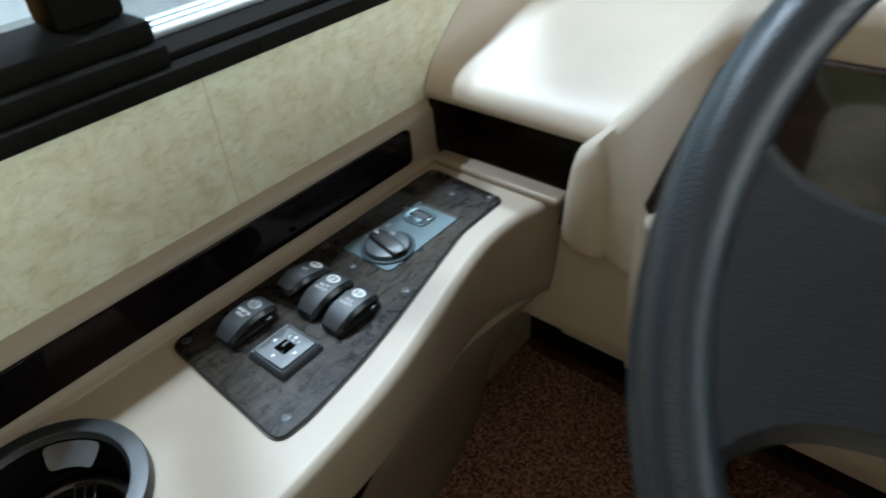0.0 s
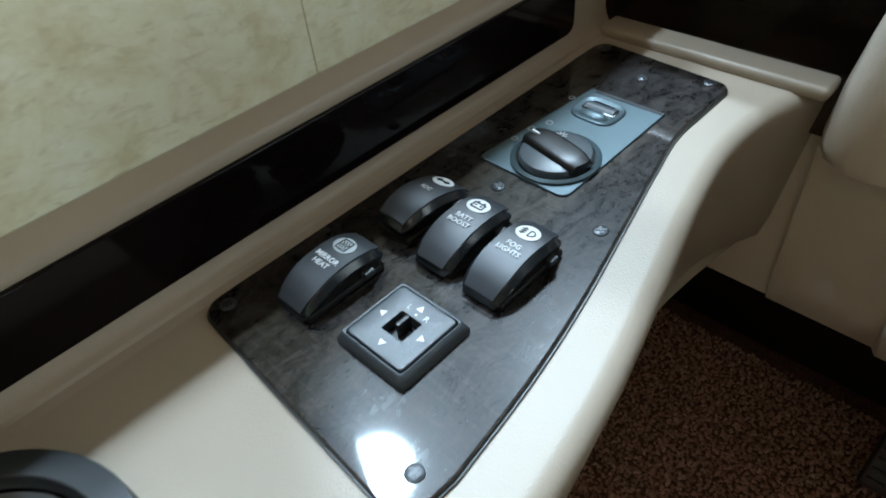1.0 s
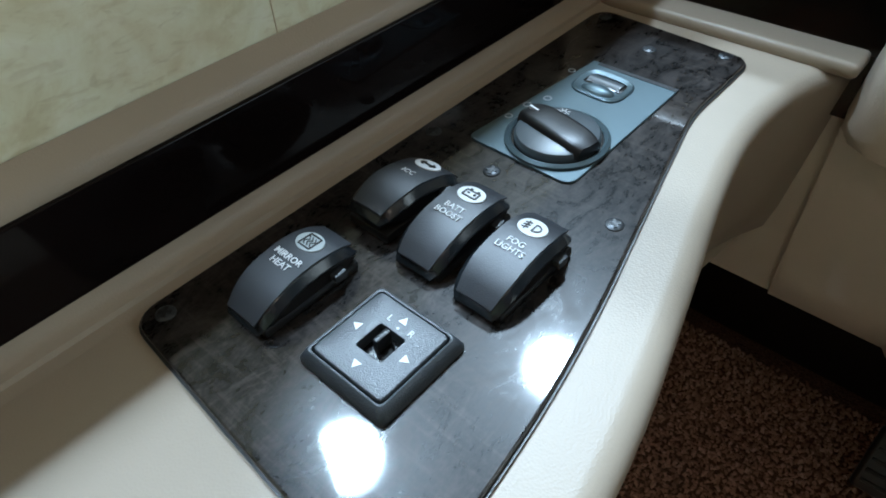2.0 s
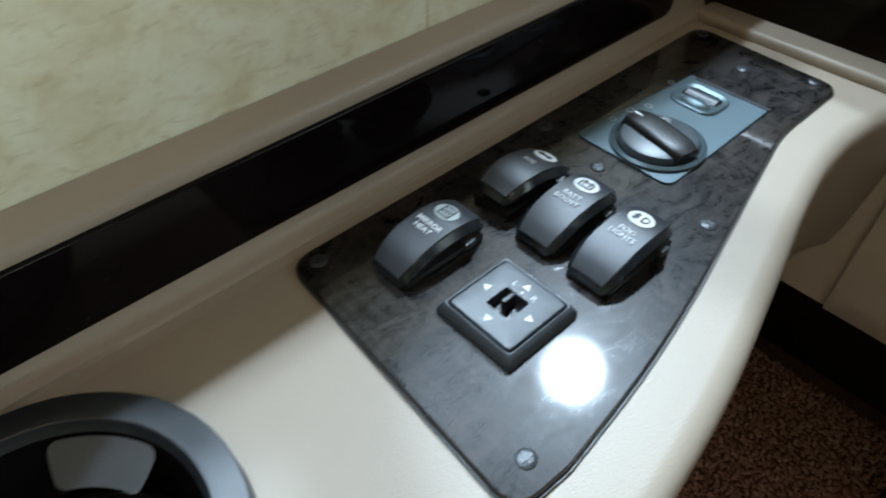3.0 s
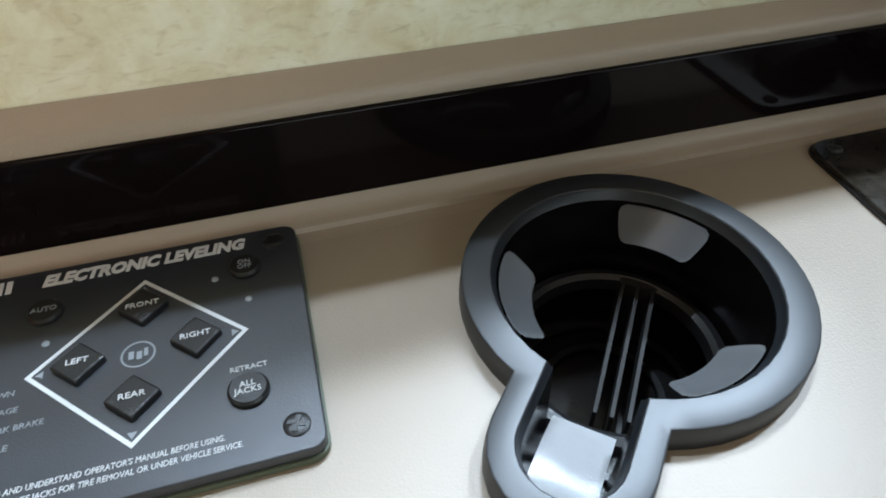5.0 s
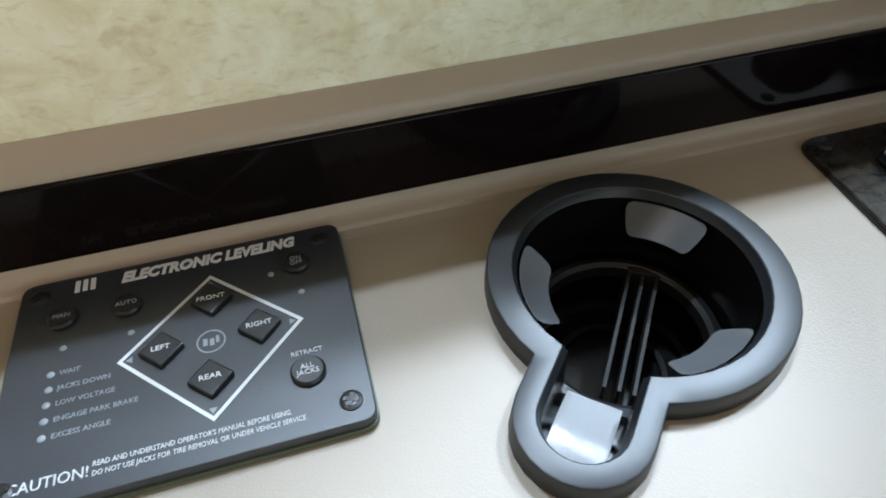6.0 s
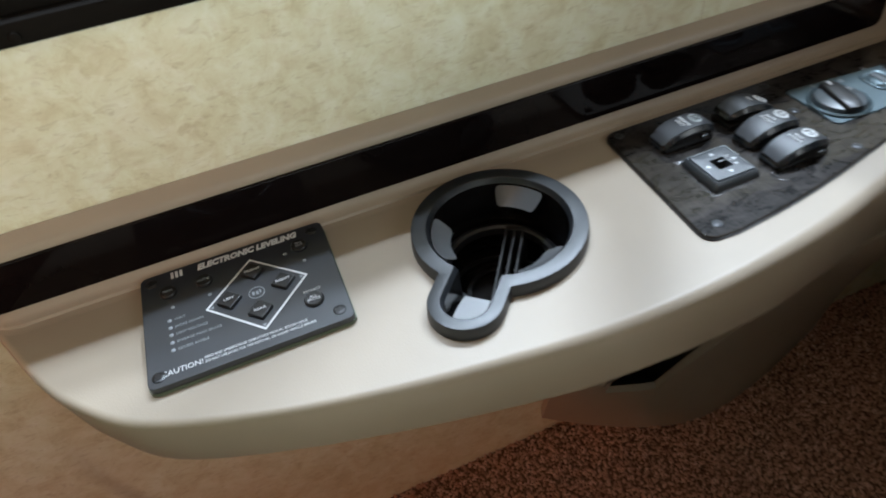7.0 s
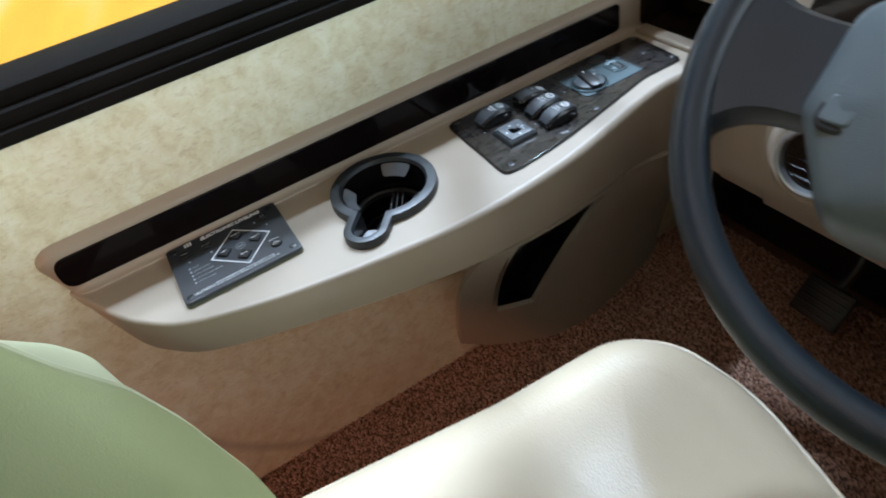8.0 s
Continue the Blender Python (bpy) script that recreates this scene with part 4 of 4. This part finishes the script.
    for x, y in ((0.0735, -0.0868), (0.0735, -0.0655), (0.0725, -0.0085), (0.061, -0.018)):
        part("led", lathe([(0.0011, 0), (0.0011, 0.0003), (0.0007, 0.0006), (0, 0.0006)], 14, pose(x, y, z1)), GREYPRINT, lv)
    for k, word in enumerate(("WAIT", "JACKS DOWN", "LOW VOLTAGE", "ENGAGE PARK BRAKE", "EXCESS ANGLE")):
        x = 0.0835 + 0.00575 * k
        part("led", lathe([(0.0012, 0), (0.0012, 0.0003), (0.0008, 0.0006), (0, 0.0006)], 14, pose(x, -0.0895, z1)), GREYPRINT, lv)
        letters(word, 0.0026, P(x, -0.0870, 0.0001), lv, GREYPRINT, align="LEFT", stretch=0.95)
    letters("CAUTION!", 0.0050, P(0.1212, -0.0862, 0.0001), lv, PRINT, stretch=0.92)
    letters("READ AND UNDERSTAND OPERATOR'S MANUAL BEFORE USING.", 0.0024, P(0.1192, -0.0745, 0.0001), lv, PRINT, align="LEFT", shear=0.1, stretch=0.80)
    letters("DO NOT USE JACKS FOR TIRE REMOVAL OR UNDER VEHICLE SERVICE.", 0.0024, P(0.1222, -0.0745, 0.0001), lv, PRINT, align="LEFT", shear=0.1, stretch=0.80)
    # direction marks inside the diamond
    for x, y, a in ((0.0592, -0.0392, 180), (0.0845, -0.0135, 90), (0.1115, -0.0405, 0), (0.0850, -0.0655, -90)):
        bm = bmesh.new()
        bm.faces.new([bm.verts.new((0.0014 * math.cos(radians(a + k)), 0.0014 * math.sin(radians(a + k)), 0)) for k in (0, 120, 240)])
        raise_flat(bm)
        part("arrow", bm, GREYPRINT, lv, "", Matrix.Translation((x, y, z1)))


leveling_panel()


# ---- the dash ----
def dashboard():
    das = thing("dashboard", (0.8, 0.8, 0.0), "beige moulded dashboard with a dark storage slot", "dashboard")
    y = 0.530
    zt = ZC + 0.061
    # upper body over the slot, up to the windscreen; it sweeps up to the side wall
    prof = [(y + 0.006, zt - 0.006), (y - 0.002, zt - 0.0045), (y - 0.0045, zt - 0.001), (y - 0.0045, zt + 0.004), (y - 0.002, zt + 0.010), (y + 0.004, zt + 0.016), (y + 0.014, zt + 0.0205), (y + 0.035, zt + 0.0245), (y + 0.10, zt + 0.034), (y + 0.25, zt + 0.055), (y + 0.73, zt + 0.085)]
    bm = bmesh.new()
    rows = []
    for x, up in ((WX + 0.0005, 0.070), (WX + 0.003, 0.045), (WX + 0.009, 0.022), (WX + 0.020, 0.007), (WX + 0.036, 0.0), (0.10, 0.0), (0.16, 0.0), (0.20, 0.006), (0.30, 0.02), (0.6, 0.03), (1.2, 0.03), (2.35, 0.03)):
        rows.append([(x, a, b + up * min(1.0, max(0.0, (a - y + 0.002) / 0.10))) for a, b in prof])
    loft(bm, rows, False)
    part("top", bm, DASH, das, "", None, 60)
    # near-black boards stand in for the shade inside the slot
    slot = part("storage_slot", boxed((WX, y + 0.060, ZC - 0.03), (0.30, y + 0.066, zt - 0.002)), WOOD_AND_SLOT_SHADE, das, "storage slot closed in near-black for its shaded inside")
    part("slot_floor", boxed((WX, y - 0.002, ZC - 0.03), (0.30, y + 0.060, ZC + 0.004)), WOOD_AND_SLOT_SHADE, slot)
    part("slot_side", boxed((WX, y + 0.001, ZC - 0.001), (0.034, y + 0.060, zt - 0.004)), WOOD_AND_SLOT_SHADE, slot)
    part("slot_roof", boxed((WX, y + 0.008, zt - 0.007), (0.30, y + 0.060, zt - 0.004)), WOOD_AND_SLOT_SHADE, slot)
    # face: a slim rib beside the slot, a hollow, then the side of the instrument hood
    bm = bmesh.new()
    rows = []
    table = ((0.1835, 0.012, 0.464), (0.1850, 0.004, 0.470), (0.1885, -0.004, 0.4735), (0.196, -0.008, 0.480), (0.203, -0.0068, 0.487), (0.2085, -0.0035, 0.4945), (0.2135, 0.0005, 0.501), (0.219, 0.002, 0.508),
             (0.227, 0.001, 0.518), (0.2425, -0.001, 0.540), (0.246, -0.002, 0.545), (0.262, -0.005, 0.569), (0.285, -0.006, 0.594), (0.33, -0.006, 0.610), (0.42, -0.006, 0.616), (0.85, -0.006, 0.616), (1.2, -0.004, 0.53), (2.35, -0.004, 0.53))
    for x, dy, top in table:
        yf = y - 0.018 + dy
        zb = 0.242
        step = 0.376 - (min(x, 0.30) - 0.20) * 0.28
        low = y - 0.003
        # beyond the step the face bellies out round the vent
        if x > 0.245:
            under = [(x, y - 0.0235, 0.408), (x, y - 0.0235, 0.388), (x, y - 0.0230, 0.362), (x, y - 0.0210, 0.332), (x, y - 0.016, 0.292), (x, y - 0.002, zb + 0.008), (x, y + 0.008, zb), (x, y + 0.10, zb - 0.01)]
        else:
            under = [(x, yf + 0.001, step + 0.012), (x, yf + 0.005, step + 0.003), (x, low, step), (x, low + 0.001, step - 0.008), (x, low + 0.004, zb + 0.03), (x, y + 0.006, zb + 0.006), (x, y + 0.014, zb), (x, y + 0.10, zb - 0.01)]
        rows.append([(x, y + 0.12, top + 0.020), (x, yf + 0.030, top + 0.004), (x, yf + 0.010, top), (x, yf + 0.003, top - 0.005), (x, yf, top - 0.016), (x, yf, (top + step) / 2)] + under)
    # the rib's edge beside the slot leans out towards its foot
    for row in rows:
        w = min(1.0, max(0.0, (0.206 - row[0][0]) / 0.0225))
        row[:] = [(x - w * 0.14 * (0.476 - min(0.476, max(0.405, z))), a, z) for x, a, z in row]
    loft(bm, rows, False)
    part("face", bm, DASH, das, "", None, 50)
    # lower left face, under the console's end
    bm = bmesh.new()
    rows = [[(x, y + 0.006, ZC - 0.01), (x, y + 0.006, 0.30), (x, y + 0.009, 0.248), (x, y + 0.016, 0.242), (x, y + 0.10, 0.236)] for x in (WX, 0.09, 0.1865)]
    loft(bm, rows, False)
    part("lower_face", bm, DASH, das)
    # black sheet put across the footwell for the shade under the dash
    part("footwell_dark_panel", boxed((WX, y + 0.19, 0.0), (2.35, y + 0.22, 0.25)), BLACK, das, "black panel standing in for the footwell's shade under the dash")
    # dark wood instrument panel with a slanting end, in the face
    out = rounded([(0.250, 0.450), (0.262, 0.440), (0.90, 0.438), (0.90, 0.590), (0.288, 0.578)], [0.008, 0.006, 0.02, 0.03, 0.03], 6)
    bm = slab(out, 0.0, 0.008, 0.003)
    part("instrument_panel", bm, WOOD_AND_SLOT_SHADE, das, "dark wood-grain instrument panel", Matrix(((1, 0, 0, 0), (0, 0, -1, y - 0.0215), (0, 1, 0, 0), (0, 0, 0, 1))))
    # padded roll under it
    bm = bmesh.new()
    rows = []
    for x, k in ((0.2500, 0.0), (0.2512, 0.30), (0.2545, 0.52), (0.261, 0.72), (0.272, 0.87), (0.290, 0.96), (0.32, 1.0), (0.60, 1.0), (0.95, 1.0)):
        rows.append([(x, y - 0.012 - 0.036 * k * math.sin(a), 0.438 - 0.024 * k * math.cos(a)) for a in [math.pi * i / 10 for i in range(11)]])
    loft(bm, rows, False)
    part("padded_roll", bm, DASH, das, "", None, 60)


dashboard()


def air_vent(x, y, z):
    v = thing("air_vent", (x, y, z), "round dash air vent with a chrome ring", "air vent")
    m = pose(x, y, z, 84, 0, 4) @ Matrix.Diagonal((0.98, 0.98, 1.0, 1.0))
    bezel = [(0.0600, -0.022), (0.0575, -0.0085), (0.0535, -0.0025), (0.0480, 0.0010), (0.0440, 0.0010), (0.0415, 0.000), (0.0405, -0.002), (0.0400, -0.006)]
    part("bezel", lathe(bezel, 56, m, False), DASH, v, "beige raised bezel")
    part("ring", lathe([(0.0402, -0.002), (0.0402, 0.004), (0.0390, 0.0075), (0.0368, 0.0085), (0.0345, 0.0070), (0.0330, 0.002), (0.0325, -0.006)], 56, m, False), CHROME, v, "brushed chrome ring")
    part("bowl", lathe([(0.0328, 0.0005), (0.029, -0.004), (0.0, -0.007)], 40, m), WELL, v)
    for k in (-2, -1, 0, 1, 2):
        w = math.sqrt(max(0.0, 0.0290 ** 2 - (0.0105 * k) ** 2))
        bm = bmesh.new()
        box(bm, (-w, -0.0006, -0.004), (w, 0.0006, 0.004), 0.0003, 1, pose(0, 0.0105 * k, -0.0015, 30))
        part("louvre", bm, WELL, v, "", m)
    bm = bmesh.new()
    for s in (-1, 1):
        box(bm, (-0.010, -0.0008, 0), (0.010, 0.0008, 0.002), 0.0004, 1, pose(0.001, 0.0035 * s, 0.0025, 0, 0, 24 * s))
    part("tab", bm, SWITCH, v, "", m)


air_vent(0.314, 0.492, 0.364)


def brake_pedal():
    ped = thing("brake_pedal", (0.315, 0.60, 0.05), "black ribbed brake pedal on a steel arm", "pedal")
    m = pose(0.315, 0.60, 0.075, 50)
    part("pad", boxed((-0.035, -0.028, -0.006), (0.035, 0.028, 0.006), 0.004, 3), BLACK, ped, "", m)
    for k in (-2, -1, 0, 1, 2):
        part("rib", boxed((-0.030, 0.0095 * k - 0.0015, 0.005), (0.030, 0.0095 * k + 0.0015, 0.008), 0.001), BLACK, ped, "", m)
    part("arm", tube([(0.315, 0.606, 0.072), (0.318, 0.655, 0.10), (0.320, 0.700, 0.20), (0.320, 0.716, 0.26)], 0.007, 10), SCREW, ped, "steel pedal arm")


brake_pedal()


# ---- steering wheel ----
def steering_wheel():
    c = Vector((0.536, 0.321, 0.602))
    tilt = 0.905
    R = 0.188
    m = Matrix.Translation(c) @ Matrix.Rotation(0.222, 4, "Z") @ Matrix.Rotation(math.pi / 2 - tilt, 4, "X")
    sw = thing("steering_wheel", c, "black leather steering wheel with grey spokes", "steering wheel")
    part("rim", tube([(R * math.cos(2 * math.pi * i / 72), R * math.sin(2 * math.pi * i / 72), 0) for i in range(72)], 0.0125, 14, True), WHEEL, sw, "", m)
    # hub pad
    out = rounded([(-0.084, -0.100), (0.084, -0.100), (0.123, -0.038), (0.119, 0.036), (-0.119, 0.036), (-0.123, -0.038)], [0.030, 0.030, 0.030, 0.026, 0.026, 0.030], 8)
    bm = bmesh.new()
    loft(bm, [[(x * k, (y + 0.03) * k - 0.03, z) for x, y in out] for k, z in ((0.86, -0.075), (0.97, -0.050), (1.0, -0.022), (0.995, -0.008), (0.97, 0.002), (0.92, 0.009), (0.80, 0.016), (0.60, 0.021), (0.35, 0.023))], True, True, True)
    part("hub", bm, HUB, sw, "blue-grey padded hub", m)
    for s in (-1, 1):
        bm = bmesh.new()
        rows = []
        for k in range(15):
            t = k / 14
            x = s * (0.068 + (R - 0.080) * t)
            yc = -0.012 - 0.010 * t ** 7
            w0 = 0.034 + 0.030 * t ** 7
            zz = -0.020 + 0.016 * t ** 2
            rows.append([(x, yc - w0, zz - 0.008), (x, yc - w0, zz + 0.002), (x, yc - w0 * 0.85, zz + 0.009), (x, yc + w0 * 0.85, zz + 0.009), (x, yc + w0, zz + 0.002), (x, yc + w0, zz - 0.008)])
        loft(bm, rows, True, True, True)
        part("spoke", bm, WHEEL, sw, "", m)
        out = rounded([(-0.013, -0.032), (0.013, -0.032), (0.014, 0.032), (-0.014, 0.032)], 0.011, 6)
        pod = part("button_pod", slab(out, 0, 0.004, 0.002), BLACK, sw, "black button cluster", m @ pose(s * 0.093, -0.022, 0.0098, 0, 12 * s, 8 * s))
        for k in (-1, 0, 1):
            part("button", slab(rounded([(-0.0090, -0.0085), (0.0090, -0.0085), (0.0095, 0.0085), (-0.0095, 0.0085)], 0.004, 4), 0, 0.003, 0.0014), HUB, pod, "blue-grey push button", m @ pose(s * 0.093, -0.022, 0.0098, 0, 12 * s, 8 * s) @ pose(0, 0.019 * k, 0.003))
    col = lathe([(0.060, -0.27), (0.074, -0.16), (0.086, -0.07), (0.076, -0.045), (0.050, -0.035)], 28)
    part("column", col, BLACK, sw, "black steering column cover", m)


steering_wheel()


# ---- driver's seat ----
def pillow(outline, z0, z1, puff, seg=6, n_in=7, edge=0.035):
    """An upholstered pad: rounded edge and a domed top."""
    bm = bmesh.new()
    h = z1 - z0
    rows = [[(x, y, z0) for x, y in outline]]
    e = min(edge, h * 0.5)
    for k in range(seg + 1):
        a = math.pi / 2 * k / seg
        rows.append([(x, y, z1 - e + e * math.sin(a)) for x, y in inset(outline, e * (1 - math.cos(a)))])
    base = inset(outline, e)
    cx = sum(p[0] for p in base) / len(base)
    cy = sum(p[1] for p in base) / len(base)
    for k in range(1, n_in):
        f = k / n_in
        rows.append([(x + (cx - x) * f, y + (cy - y) * f, z1 + puff * math.sin(f * math.pi / 2)) for x, y in base])
    loft(bm, rows, True, True, True)
    return bm


def driver_seat():
    seat = thing("driver_seat", (0.53, 0.02, 0.0), "cream leather driver's seat with a sage backrest", "seat")
    out = rounded([(0.248, -0.20), (0.80, -0.20), (0.79, 0.17), (0.62, 0.245), (0.435, 0.293), (0.345, 0.284), (0.298, 0.235), (0.290, 0.10)], [0.05, 0.05, 0.07, 0.14, 0.20, 0.085, 0.085, 0.16], 10)
    bm = pillow(out, 0.19, 0.297, 0.026, 9, 16, 0.050)
    # soft dents and slack in the leather
    for v in bm.verts:
        if v.co.z > 0.27:
            q = v.co * 7.5
            v.co.z += 0.0095 * noise.noise(q) + 0.0030 * noise.noise(q * 2.6)
        v.co.x += 0.004 * noise.noise(Vector((3.1, v.co.y * 11, 0.7)))
    part("cushion", bm, CREAM, seat)
    pip = inset(out, 0.0085)
    part("piping", tube([(x, y, 0.2755) for x, y in pip], 0.0024, 8, True), CREAM, seat)
    # backrest: leans back from the cushion's rear edge
    def mirrored(side, radii):
        pts = side + [(1.06 - x, y) for x, y in reversed(side)]
        return rounded(pts[::1], radii + radii[::-1], 8)
    m = Matrix(((-1, 0, 0, 1.092), (0, -0.30, 0.954, -0.100), (0, 0.954, 0.30, 0.262), (0, 0, 0, 1)))
    out = mirrored([(0.790, -0.03), (0.862, 0.045), (0.890, 0.130), (0.893, 0.195), (0.872, 0.265), (0.852, 0.40), (0.830, 0.62)], [0.05, 0.07, 0.09, 0.10, 0.15, 0.2, 0.08])
    part("backrest", pillow(out, -0.090, 0.0, 0.008, 8, 10, 0.042), SAGE, seat, "sage green leather backrest", m)
    wing = mirrored([(0.780, 0.130), (0.880, 0.165), (0.908, 0.215), (0.893, 0.258), (0.852, 0.320), (0.825, 0.45), (0.800, 0.63)], [0.04, 0.03, 0.04, 0.06, 0.1, 0.2, 0.08])
    part("backrest_shell", pillow(wing, -0.135, -0.040, 0.0, 8, 7, 0.030), PALE, seat, "pale green padded side wings", Matrix.Translation((-0.056, 0.018, -0.024)) @ m)
    part("backrest_piping", tube([(x, y, -0.012) for x, y in inset(out, 0.013)], 0.0040, 8, True), PALE, seat, "", m)
    bm = bmesh.new()
    box(bm, (0.36, -0.16, 0.0), (0.70, 0.16, 0.19), 0.02, 3)
    part("pedestal", bm, BLACK, seat, "black seat pedestal")


driver_seat()


# ---- carpet pile ----
def carpet_pile():
    """Short tufts over the part of the floor that lies open to view."""
    rng = np.random.default_rng(7)
    step = 0.0040
    xs, ys = np.meshgrid(np.arange(0.022, 0.80, step), np.arange(-0.30, 0.70, step))
    n = xs.size
    cx = xs.ravel() + rng.uniform(-0.5, 0.5, n) * step * 0.9
    cy = ys.ravel() + rng.uniform(-0.5, 0.5, n) * step * 0.9
    h = rng.uniform(0.0022, 0.0048, n)
    r = rng.uniform(0.0018, 0.0029, n)
    a = rng.uniform(0, 2 * np.pi, n)
    lx, ly = rng.normal(0, 0.0022, n), rng.normal(0, 0.0022, n)
    verts = np.zeros((n, 7, 3))
    for k in range(3):
        ang = a + k * 2 * np.pi / 3
        verts[:, k] = np.stack([cx + r * np.cos(ang), cy + r * np.sin(ang), np.full(n, -0.0005)], -1)
        verts[:, 3 + k] = np.stack([cx + lx * 0.7 + 0.85 * r * np.cos(ang + 0.5), cy + ly * 0.7 + 0.85 * r * np.sin(ang + 0.5), h * 0.75], -1)
    verts[:, 6] = np.stack([cx + lx, cy + ly, h], -1)
    base = (np.arange(n) * 7)[:, None]
    quads = np.concatenate([base + np.array([k, (k + 1) % 3, 3 + (k + 1) % 3, 3 + k]) for k in range(3)])
    tris = np.concatenate([base + np.array([3 + k, 3 + (k + 1) % 3, 6]) for k in range(3)])
    me = bpy.data.meshes.new("carpet_pile")
    me.from_pydata(verts.reshape(-1, 3).tolist(), [], quads.tolist() + tris.tolist())
    me.materials.append(TUFT)
    me.shade_smooth()
    tagged(new("carpet_pile", me), "brown tufted carpet pile on the cab floor", "carpet", kind="stuff")


def tuft_material():
    m = mat("carpet_tufts", (0.12, 0.065, 0.04), 0.95)
    p = m.node_tree.nodes["Principled BSDF"]
    g = m.node_tree.nodes.new("ShaderNodeNewGeometry")
    r = ramp(m, g, "Random Per Island", [(0.0, (0.33, 0.185, 0.130)), (0.5, (0.50, 0.295, 0.205)), (0.85, (0.60, 0.37, 0.265)), (1.0, (0.66, 0.44, 0.33))])
    link(m, r, "Color", p, "Base Color")
    return m


TUFT = tuft_material()
carpet_pile()
